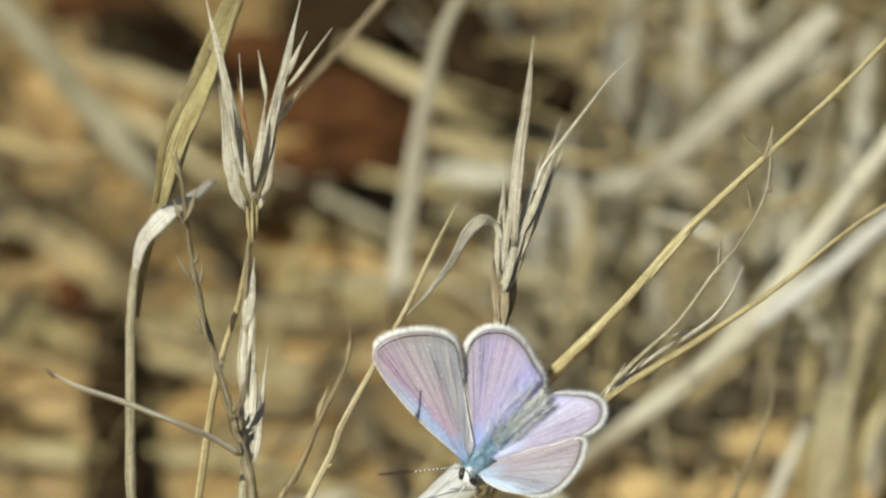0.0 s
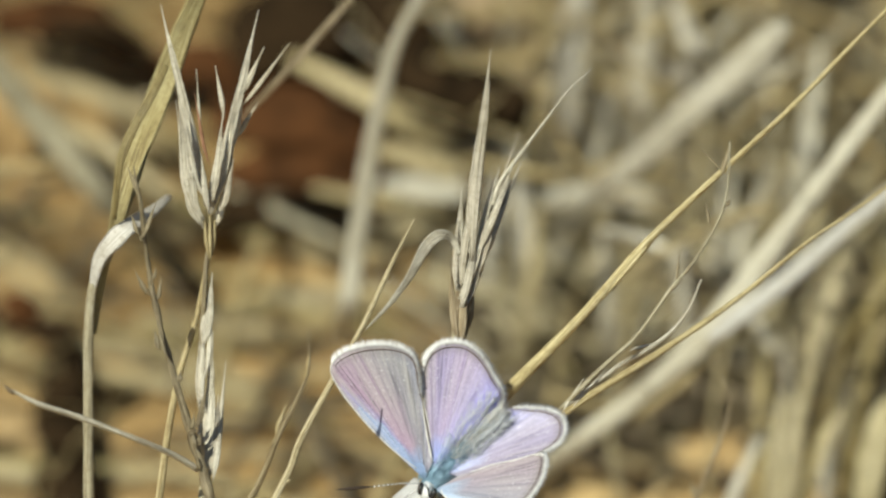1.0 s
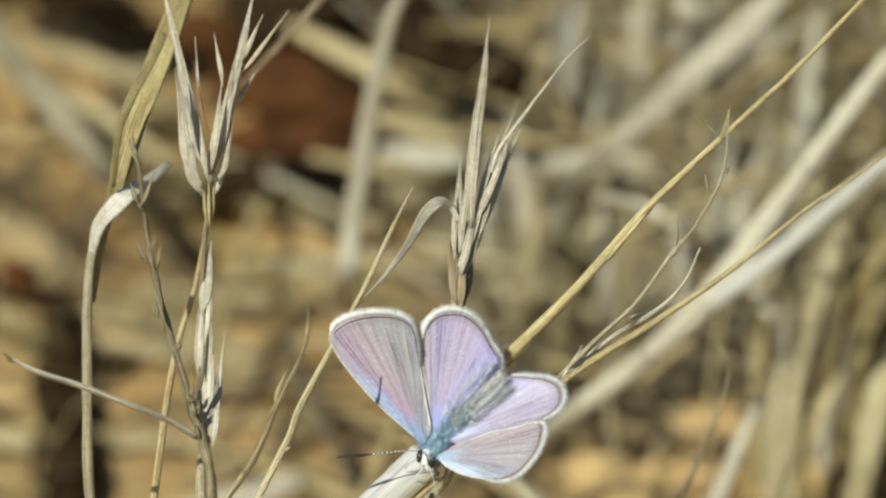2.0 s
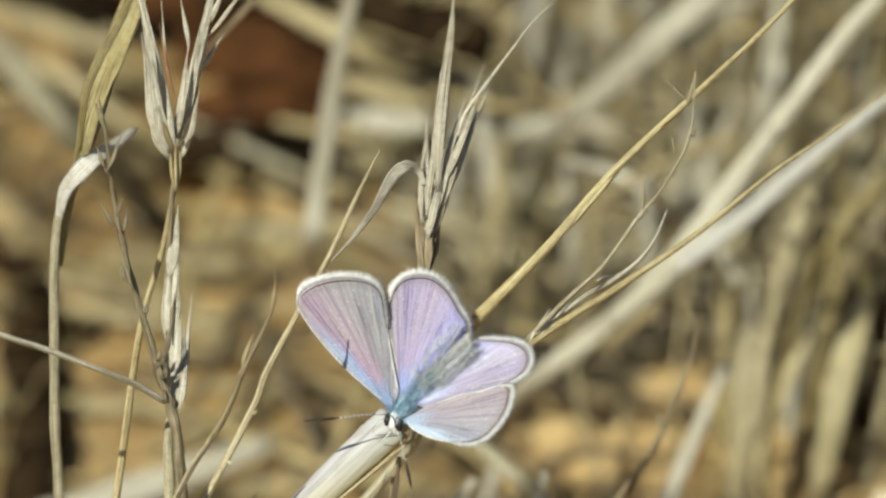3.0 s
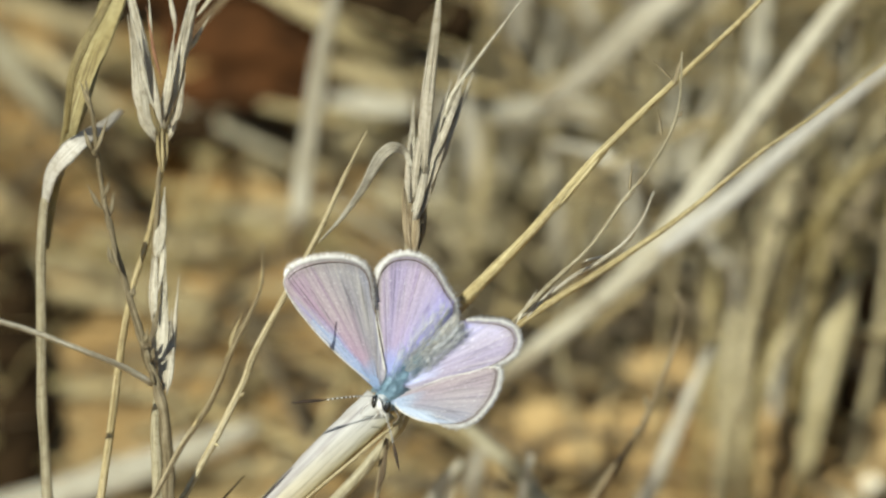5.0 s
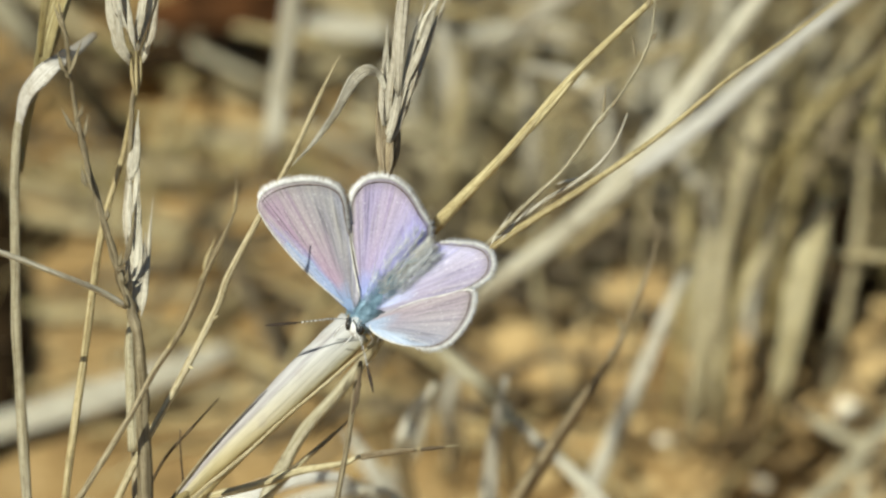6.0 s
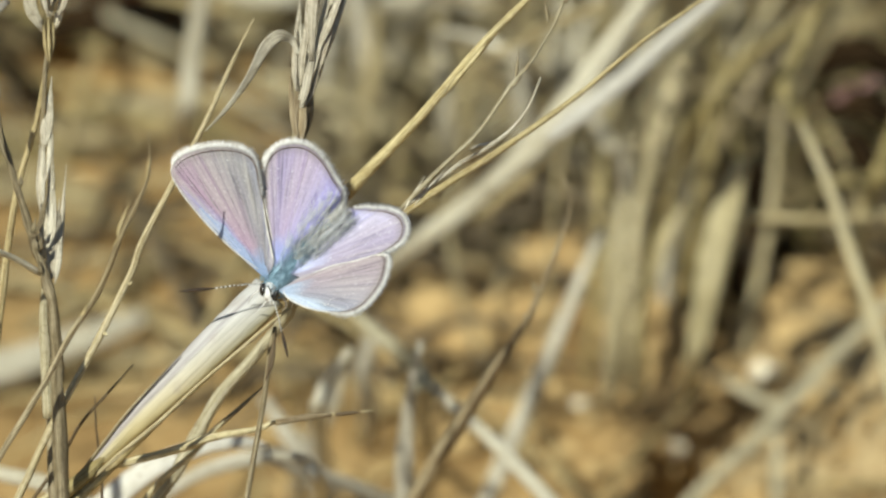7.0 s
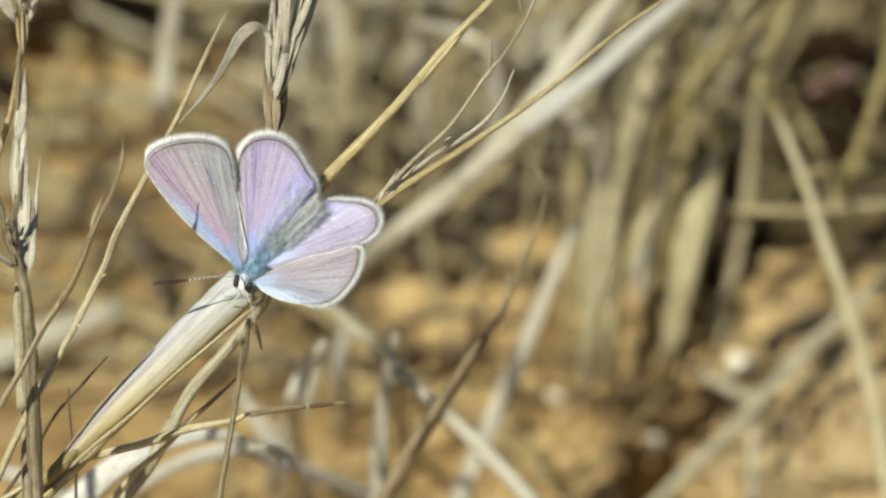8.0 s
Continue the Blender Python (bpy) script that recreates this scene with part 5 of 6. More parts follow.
far_straw([P(-26.8, 13.8, 158.0), P(-22.4, 11.6, 155.4), P(-18.5, 9.8, 153.3), P(-15.2, 8.4, 151.5)], [0.6, 1.0, 1.0, 0.6], STALK, "thin grey-olive straw lying at a slant")
far_straw([P(-20.2, 8.2, 157.6), P(-15.3, 7.3, 156.5), P(-9.3, 7.6, 156.9)], [1.0, 1.8, 1.4], TAN, "tan straw lying level beside bark")
far_straw([P(-13.7, 10.5, 158.8), P(-9.3, 9.7, 157.8), P(-4.9, 10.0, 158.1)], [1.0, 1.6, 1.2], TAN, "tan straw lying level beside bark")

far_straw([P(-11.8, 14.1, 150.5), P(-8.0, 13.7, 150.2), P(-3.6, 13.3, 149.6)], [1.2, 2.4, 1.6], PALE, "short pale straw lying level over bark")

# bark, dark strips for shaded gaps, rock, stones, petals
def bark_gap_strip(a, b, wide, mat=BARK, label="curved strip of red-brown bark on the soil"):
    mid = (a + b) / 2 + Vector((0, 0, 0.003))
    bm = bmesh.new()
    sweep(bm, [a, mid, b], [wide * 0.7, wide, wide * 0.9, wide * 0.6], 2.2, 18, 10, 0, -0.25, facing=Vector((0, -0.2, 1)), rough=0.35)
    tagged(part("bark_gap_strip", bm, mat), label, "bark", "bark strips")


DARK_STRIP = "dark brown strip for bark and shaded gaps"
# the near-black strips at the top stand in for shade round the rock
bark_gap_strip(P(-26.6, 27.2, 164.0), P(-12.0, 29.4, 166.0), 11, BARK_SHADE, DARK_STRIP)
bark_gap_strip(P(-17.0, 28.6, 166.0), P(-3.5, 28.8, 167.0), 10, BARK_SHADE, DARK_STRIP)
bark_gap_strip(P(-13.5, 25.6, 164.0), P(-2.0, 22.6, 162.0), 6, BARK_SHADE, DARK_STRIP)
bark_gap_strip(P(-7.5, 22.4, 163.0), P(3.0, 20.8, 161.0), 5, BARK_SHADE, DARK_STRIP)
bark_gap_strip(P(-27.9, 20.9, 161.9), P(-9.8, 17.3, 157.5), 9)
bark_gap_strip(P(-26.8, 15.2, 159.6), P(-10.3, 12.3, 156.3), 6)
bark_gap_strip(P(-27.8, 10.2, 158.4), P(-21.0, 9.2, 157.2), 4, BARK_SHADE, DARK_STRIP)
bark_gap_strip(P(-34.9, 25.7, 178.4), P(-24.2, 22.7, 174.8), 6)
bark_gap_strip(P(-50.1, 30.5, 179.5), P(-35.5, 27.0, 175.3), 6)
bark_gap_strip(P(-45.5, 28.5, 175.5), P(-34.3, 26.1, 172.7), 3, BARK_SHADE, DARK_STRIP)
bark_gap_strip(P(-50.0, 0.5, 153.0), P(-43.5, -0.6, 151.7), 4)
bark_gap_strip(P(-45.9, 17.3, 171.5), P(-37.5, 14.5, 168.2), 5, BARK_SHADE, DARK_STRIP)
# near-black strips put in as the shade among the right-hand tufts
bark_gap_strip(P(43.6, 5.8, 137.6), P(54.3, 5.2, 136.9), 4, BARK_SHADE, DARK_STRIP)
bark_gap_strip(P(44.2, 1.5, 132.5), P(53.5, 0.1, 130.8), 4, BARK_SHADE, DARK_STRIP)
bark_gap_strip(P(44.2, -2.8, 127.4), P(51.6, -5.0, 124.8), 4, BARK_SHADE, DARK_STRIP)
bark_gap_strip(P(45.6, 2.9, 151.2), P(53.1, 0.2, 148.0), 6, BARK_SHADE, DARK_STRIP)
bark_gap_strip(P(37.5, -15.9, 133.5), P(40.7, -12.2, 134.8), 5, BARK_SHADE, DARK_STRIP)
bark_gap_strip(P(26.4, 2.0, 145.4), P(30.2, 1.4, 144.8), 5, BARK_SHADE, DARK_STRIP)
bark_gap_strip(P(39.9, -3.0, 139.4), P(39.4, -11.8, 129.2), 3.5, BARK_SHADE, DARK_STRIP)
# Added near-black shape that stands in for a shaded gap or hole.
def shade_gap(pts, wide):
    bm = bmesh.new()
    sweep(bm, pts, wide, wide[1], 20, 12, 0, 0, facing=Vector((0, -0.2, 1)), rough=0.5)
    tagged(part("shade_gap", bm, BARK_SHADE), "black-brown shape on the soil standing in for a shaded gap", "branch", "rotten branches")


shade_gap([P(-26.4, 28.2, 175.1), P(-21.4, 28.7, 175.7), P(-15.9, 29.1, 176.3), P(-10.3, 28.9, 176.0), P(-5.9, 27.8, 174.7)], [7, 11, 12, 11, 8])
shade_gap([P(-10.4, 24.7, 147.7), P(-6.0, 22.6, 145.1), P(-2.2, 21.8, 144.2), P(2.1, 20.7, 142.9)], [3, 5, 6, 4])
shade_gap([ground_at(p, 0.0012) for p in [P(-42.5, -2.5, 151.3), P(-42.0, -6.8, 146.2), P(-41.6, -11.1, 141.1), P(-41.0, -15.3, 136.0), P(-40.7, -19.5, 131.0), P(-41.2, -23.7, 126.1), P(-41.8, -27.5, 121.6)]], [3.5, 5.4, 6.0, 6.6, 6.6, 6.0, 4.0])
shade_gap([ground_at(p, 0.0006) for p in [P(-28.2, -5.8, 147.9), P(-25.8, -5.6, 148.2), P(-21.7, -5.2, 148.6)]], [0.5, 1.0, 1.1, 0.5])
shade_gap([ground_at(p, 0.0008) for p in [P(-37.7, -7.3, 145.9), P(-36.5, -6.8, 146.6), P(-35.2, -6.1, 147.4)]], [1.4, 2.2, 1.2])
clod(P(3.0, 31.0, 184.0), 32, ROCK, "rock", "rounded tan rock half in the soil", "rock", 0.8, 3.0, 4)
clod(P(39.7, -24.7, 126.0), 2.6, STONE, "pebble", "small white pebble on the soil", "pebble", 0.8)
clod(P(22.4, -27.8, 122.5), 1.6, STONE, "pebble", "tiny cream pebble on the soil", "pebble", 0.8)
clod(P(31.0, -27.2, 123.2), 2.2, STONE, "pebble", "small cream pebble on the soil", "pebble", 0.8)
for k in range(120):
    x, y = rng.uniform(0.0, 0.085), rng.uniform(0.03, 0.13)
    clod(Vector((x, y, 0)), rng.choice((1.6, 2.0, 2.4, 3.0, 3.6, 4.6)), sub=2)
for p, sz in ((P(-18.6, 4.5, 160.9), 3), (P(-14.3, 6.1, 162.8), 3), (P(-35.4, -2.0, 153.1), 4), (P(40.6, -17.2, 135.2), 5.0), (P(44.9, -17.0, 135.4), 8), (P(51.7, -11.5, 141.9), 5), (P(36.2, -25.0, 125.7), 4.5), (P(9.6, -20.4, 131.3), 6), (P(9.4, -18.7, 133.3), 9), (P(12.6, -21.8, 129.6), 7), (P(6.2, -22.3, 129.0), 6), (P(8.3, -17.3, 135.0), 5), (P(20.3, -16.0, 136.6), 6), (P(16.6, -18.6, 133.5), 6)):
    clod(p, sz)
for k, p in enumerate((P(46.7, 3.0, 120.0), P(47.4, 3.6, 120.0), P(49.1, 4.2, 121.0), P(50.0, 4.6, 121.0))):
    bm = bmesh.new()
    lump(bm, p, 0.85, 0.6, k)
    tagged(part("petal", bm, PETAL), "dried pink petal caught in the grass", "petal", "pink petals")


# ---- tufts and litter ----
def tuft(at, count, spread, tall, seed, mats):
    """Dry blades that spring from one foot."""
    r = random.Random(seed)
    thing = holder("grass_tuft", "tuft of dry tan and grey grass blades", "grass tuft", "grass tufts")
    for _ in range(count):
        a = r.uniform(0, 2 * math.pi)
        foot = ground_at(at + Vector((math.cos(a), math.sin(a), 0)) * r.uniform(0, spread), -0.002)
        lean = Vector((r.gauss(0.1, 0.45), r.gauss(0.55, 0.4), 1)).normalized() * r.uniform(0.5, 1) * tall
        bend = Vector((r.gauss(0, 0.25), r.gauss(0, 0.25), -r.uniform(0, 0.3))) * tall
        bm = bmesh.new()
        w = r.choice((0.3, 0.45, 0.6, 0.8, 1.1, 1.5))
        sweep(bm, [foot, foot + lean * 0.5, foot + lean + bend * 0.5], [w * 0.7, w, w * 0.8, 0.15], 0.3, 10, 6, r.uniform(-60, 60), 0.25)
        part("blade", bm, r.choice(mats), thing)


for i, (p, count, tall) in enumerate((
        (P(21.7, -4.2, 150.6), 14, 0.04), (P(30.3, -5.8, 148.7), 14, 0.045), (P(37.4, -4.2, 150.6), 20, 0.045), (P(57.6, -0.9, 154.5), 8, 0.035),
        (P(5.5, 7.7, 164.7), 22, 0.04), (P(9.4, 12.7, 170.7), 26, 0.045), (P(20.5, 15.4, 174.0), 26, 0.045), (P(28.6, 7.6, 164.6), 24, 0.045), (P(1.1, 14.4, 172.7), 14, 0.022), (P(17.6, 4.3, 160.7), 22, 0.04),
        (P(25.5, -2.0, 153.2), 22, 0.05), (P(33.7, -2.6, 152.5), 24, 0.05), (P(55.7, -7.4, 146.7), 12, 0.045),
        (P(17.2, -10.6, 142.9), 18, 0.03), (P(26.2, 24.5, 184.8), 24, 0.045), (P(15.0, 22.8, 182.8), 20, 0.04))):
    # tufts at the near right get darker blades in place of cast shade
    dulled = p.x > 0.036 and p.y < 0.14
    tuft(p, count, 0.016, tall, 40 + i, (OLIVE, BROWN, TAN, DARK, BROWN) if dulled else (TAN, FINE, PALE, OLIVE, BROWN, PALE, TAN))


def litter(name, label, count, place, wide, length, lift, seed, mat=LITTER):
    """Loose dry straws, all in one mesh."""
    r = random.Random(seed)
    bm = bmesh.new()
    for _ in range(count):
        x, y = place(r)
        if any(math.hypot(x - cx, y - cy) < cr for cx, cy, cr in CLEAR) and r.random() < 0.95:
            continue
        a = r.gauss(-0.35, 0.7) if r.random() < 0.7 else r.uniform(0, math.pi)
        d = Vector((math.cos(a), math.sin(a), 0)) * r.uniform(*length) / 2
        c = Vector((x, y, 0))
        h = r.uniform(*lift)
        p, q = ground_at(c - d, h), ground_at(c + d, h * r.uniform(0.2, 1.6))
        m = ground_at(c, h + r.uniform(0, 0.003)) + Vector((r.gauss(0, 0.002), r.gauss(0, 0.002), 0))
        w = r.uniform(*wide)
        sweep(bm, [p, m, q], [w * 0.6, w, w * 0.8, w * 0.3], w * 0.35, 5, 5, r.uniform(-70, 70), 0.15, facing=Vector((0, -0.3, 1)))
    tagged(part(name, bm, mat), label, "straw litter", kind="stuff")


litter("straw_litter", "loose dry straw and grass bits strewn over the soil", 480,
       lambda r: (r.uniform(-0.075, 0.085), r.uniform(0.03, 0.24)), (0.2, 1.1), (0.006, 0.04), (0.0003, 0.004), 5)
litter("straw_litter", "heaped dry straw and grass bits over the soil", 520,
       lambda r: (r.uniform(-0.075, 0.085), 0.25 - abs(r.gauss(0, 0.06))), (0.3, 1.6), (0.015, 0.06), (0.003, 0.022), 6)
# dark bits that paint the shaded gaps beneath the tufts
litter("straw_litter", "dark grass bits standing in for shade under the tufts", 300,
       lambda r: (0.09 - abs(r.gauss(0, 0.045)), r.uniform(0.09, 0.165)), (0.3, 1.5), (0.012, 0.035), (0.001, 0.012), 16, DARK_LITTER)
litter("straw_litter", "dark grass bits beside bare soil", 45,
       lambda r: (r.gauss(-0.053, 0.012), r.gauss(0.118, 0.02)), (0.3, 1.4), (0.01, 0.03), (0.0005, 0.006), 18, DARK_LITTER)
litter("straw_litter", "heaped grey and tan grass bits behind the tufts", 200,
       lambda r: (0.09 - abs(r.gauss(0, 0.045)), r.uniform(0.165, 0.24)), (0.3, 1.5), (0.012, 0.045), (0.002, 0.020), 17)
litter("straw_litter", "pale flattened grass bits below the seed heads", 110,
       lambda r: (r.gauss(0.007, 0.006), r.gauss(0.124, 0.008)), (0.5, 1.6), (0.008, 0.02), (0.002, 0.009), 19, FINE)
litter("straw_litter", "loose mat of pale dry straw beneath the stems", 420,
       lambda r: (r.gauss(0.025, 0.022), r.gauss(0.165, 0.025)), (0.3, 1.5), (0.012, 0.045), (0.004, 0.030), 26)
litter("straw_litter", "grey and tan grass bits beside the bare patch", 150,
       lambda r: (r.gauss(0.009, 0.009), r.gauss(0.100, 0.012)), (0.3, 1.6), (0.010, 0.035), (0.0005, 0.006), 36, DARK_LITTER)
litter("straw_litter", "sparse dry straw bits spread around the spot", 500,
       lambda r: (r.gauss(0, 0.25), r.gauss(0.1, 0.25)), (0.5, 2.0), (0.02, 0.07), (0.0005, 0.008), 9)


def crumbs():
    bm = bmesh.new()
    r = random.Random(12)
    for _ in range(700):
        s = r.uniform(0.6, 2.6)
        lump(bm, ground_at(Vector((r.uniform(-0.02, 0.085), r.uniform(0.02, 0.22), 0)), s * 0.0002), s, 0.75, r.uniform(0, 90), 1)
    for _ in range(420):
        s = r.uniform(0.5, 2.4)
        lump(bm, ground_at(Vector((r.gauss(0.028, 0.012), r.gauss(0.080, 0.012), 0)), s * 0.0002), s, 0.75, r.uniform(0, 90), 1)
    tagged(part("soil_crumbs", bm, CLOD), "small crumbs of dry orange-tan soil", "soil crumbs", kind="stuff")


crumbs()


# ---- butterfly ----
SEAT = P(-5.5, -11.8, 0.0)          # between the wing roots
SEAT_POSE = Matrix.Translation(SEAT) @ Matrix(((1, 0, 0, 0), (0, ST, -CT, 0), (0, CT, ST, 0), (0, 0, 0, 1)))
AXIS = Vector((0.76, 0.65, 0)).normalized()       # head to tail
OUT = Vector((-0.65, 0.76, 0)).normalized()       # across the body, to its right wing pair


def closed_line(pts, n):
    """n places evenly set round a smooth closed line."""
    m = len(pts)
    out = []
    for i in range(n):
        s = i / n * m
        k, f = int(s) % m, s - int(s)
        a, b, c, d = (Vector((*pts[(k + o) % m], 0)) for o in (-1, 0, 1, 2))
        out.append(0.5 * ((2 * b) + (c - a) * f + (2 * a - 5 * b + 4 * c - d) * f ** 2 + (3 * b - a - 3 * c + d) * f ** 3))
    return out


def build_wing(name, body, root, outline, rise, lift, mat, veins, fringe_span, label, seed, costa, hair=(0.40, 0.66), trail=None):
    """A wing about its root (mm in the butterfly's space): membrane, fringe, veins and leading edge."""
    rise = math.tan(radians(rise))
    rootv = Vector((*root, 0))

    def lifted(p):
        q = p - rootv
        reach = abs(p.dot(OUT))
        cup = 0.10 * math.sin(min(q.length / 12, 1) * math.pi)
        return Vector((q.x, q.y, reach * rise + lift - cup)) / 1000
    rim = closed_line(outline, 96)
    mid = sum(rim, Vector()) / len(rim) - rootv
    reach_most = max((p - rootv).length for p in rim)

    def angle(p):
        q = p - rootv
        return math.atan2(mid.x * q.y - mid.y * q.x, mid.dot(q)) if q.length > 1e-6 else 0.0
    wide = [angle(p) for p in rim if (p - rootv).length > 0.4 * reach_most]
    low, high = min(wide), max(wide)

    def sector(p):
        return min(max((angle(p) - low) / (high - low), -0.15), 1.15)
    bm = bmesh.new()
    uv = bm.loops.layers.uv.verify()
    rings = 18
    grid = []
    for j in range(1, rings + 1):
        f = j / rings
        row = []
        for i, p in enumerate(rim):
            q = rootv.lerp(p, f)
            c = lifted(q)
            c.z += 0.00006 * noise.noise(Vector((i * 0.33, seed, f * 1.5))) * f
            row.append(bm.verts.new(c))
        grid.append(row)
    centre = bm.verts.new(lifted(rootv))
    n = len(rim)
    for i in range(n):
        k = (i + 1) % n
        f = bm.faces.new((centre, grid[0][i], grid[0][k]))
        si, sk = sector(rim[i]), sector(rim[k])
        for loop, c in zip(f.loops, ((0, si), (1 / rings, si), (1 / rings, sk))):
            loop[uv].uv = c
        for j in range(rings - 1):
            f = bm.faces.new((grid[j][i], grid[j + 1][i], grid[j + 1][k], grid[j][k]))
            for loop, c in zip(f.loops, (((j + 1) / rings, si), ((j + 2) / rings, si), ((j + 2) / rings, sk), ((j + 1) / rings, sk))):
                loop[uv].uv = c
    wing = part(name, bm, mat, body, label)
    wing.location = rootv / 1000
    thin = wing.modifiers.new("thickness", "SOLIDIFY")
    thin.thickness, thin.offset = 0.00004, -1
    # fringe of fine hair scales, in uneven clumps
    r = random.Random(seed)
    bm = bmesh.new()
    uv = bm.loops.layers.uv.verify()
    a, b = fringe_span
    total = 620
    for i in range(total):
        f = a + (b - a) * i / total
        s = (f % 1.0) * n
        k, t = int(s) % n, s - int(s)
        p = rim[k].lerp(rim[(k + 1) % n], t)
        tan = (rim[(k + 1) % n] - rim[k]).normalized()
        normal = Vector((tan.y, -tan.x, 0))
        if normal.dot(p - rootv) < 0:
            normal = -normal
        edge = min(i, total - i) / (0.12 * total)
        clump = noise.noise(Vector((i * 0.16, seed, 0)))
        long = r.uniform(*hair) * min(1, 0.35 + edge) * (1 + 0.45 * clump)
        tip = p + normal * long + tan * (r.gauss(0, 0.07) + 0.10 * noise.noise(Vector((i * 0.11, 0, seed))))
        half = tan * 0.034
        c0, c1, c2 = lifted(p - normal * 0.10 - half), lifted(p - normal * 0.10 + half), lifted(tip)
        up = Vector((0, 0, 0.00003 + r.uniform(0, 0.00004)))
        v = [bm.verts.new(q) for q in (c0 + up, c1 + up, c2 + up * 0.8, c0 - up, c1 - up)]
        tone = min(max(0.55 + clump + r.gauss(0, 0.3), 0), 1)
        for tri in ((0, 1, 2), (4, 3, 2), (1, 4, 2), (3, 0, 2)):
            face = bm.faces.new([v[q] for q in tri])
            for loop, q in zip(face.loops, tri):
                loop[uv].uv = (tone, 1.0 if q == 2 else 0.0)
    part("fringe", bm, HAIR_FRINGE, wing, "white hair-like wing fringe")
    # dark line inside the fringe
    a, b = fringe_span
    line = []
    for i in range(25):
        s = ((a + (b - a) * i / 24) % 1.0) * n
        k, t = int(s) % n, s - int(s)
        line.append(lifted(rootv.lerp(rim[k].lerp(rim[(k + 1) % n], t), 0.972)) + Vector((0, 0, 0.00009)))
    bm = bmesh.new()
    sweep(bm, line, [0.04, 0.11, 0.12, 0.11, 0.04], 0.05, 60, 5, facing=Vector((0, 0, 1)), rough=0.5)
    part("margin_line", bm, MARGIN, wing, "thin dark margin line")
    # pale leading edge, and a pale hind edge where it lies over the other wing
    for name, (a, b), wide in [("leading_edge", costa, [0.10, 0.16, 0.16, 0.12])] + ([("hind_edge", trail, [0.08, 0.16, 0.20, 0.22])] if trail else []):
        line = []
        for i in range(13):
            s = ((a + (b - a) * i / 12) % 1.0) * n
            k, t = int(s) % n, s - int(s)
            line.append(lifted(rim[k].lerp(rim[(k + 1) % n], t)) + Vector((0, 0, 0.00002)))
        bm = bmesh.new()
        sweep(bm, line, wide, 0.1, 36, 6, facing=Vector((0, 0, 1)), rough=0.5)
        part(name, bm, FRINGE, wing, "thin white wing edge")
    # veins
    for f in veins:
        s = int((f % 1.0) * n)
        p = rim[s]
        bm = bmesh.new()
        q = [lifted(rootv.lerp(p, x)) + Vector((0, 0, 0.00003)) for x in (0.12, 0.4, 0.7, 0.97)]
        sweep(bm, q, [0.06, 0.05, 0.05, 0.04], 0.03, 8, 5, facing=Vector((0, 0, 1)))
        part("vein", bm, VEIN, wing)
    return wing


def hairs(bm, a, b, radius, count, long, seed, lean):
    """Short hairs round the line a-b, mm, swept along lean."""
    r = random.Random(seed)
    d = (b - a).normalized()
    s = d.orthogonal().normalized()
    t = d.cross(s)
    for _ in range(count):
        f, ang = r.random(), r.uniform(0, 2 * math.pi)
        n = s * math.cos(ang) + t * math.sin(ang)
        p = a.lerp(b, f) + n * radius * (1 - 0.5 * f)
        tip = p + (n * 0.6 + lean + Vector((r.gauss(0, 0.3), r.gauss(0, 0.3), r.gauss(0, 0.3)))) * long * r.uniform(0.5, 1)
        side = d.cross(n) * 0.014
        v = [bm.verts.new(q / 1000) for q in (p - side, p + side, p + n * 0.04, tip)]
        for tri in ((0, 1, 3), (1, 2, 3), (2, 0, 3)):
            bm.faces.new([v[k] for k in tri])


def ball(bm, at, size, turn=0.0):
    """An egg of half-axes size (mm) turned in the picture plane."""
    made = bmesh.ops.create_icosphere(bm, subdivisions=3, radius=1)["verts"]
    m = Matrix.Rotation(turn, 3, "Z")
    for v in made:
        v.co = (m @ Vector((v.co.x * size[0], v.co.y * size[1], v.co.z * size[2])) + at) / 1000


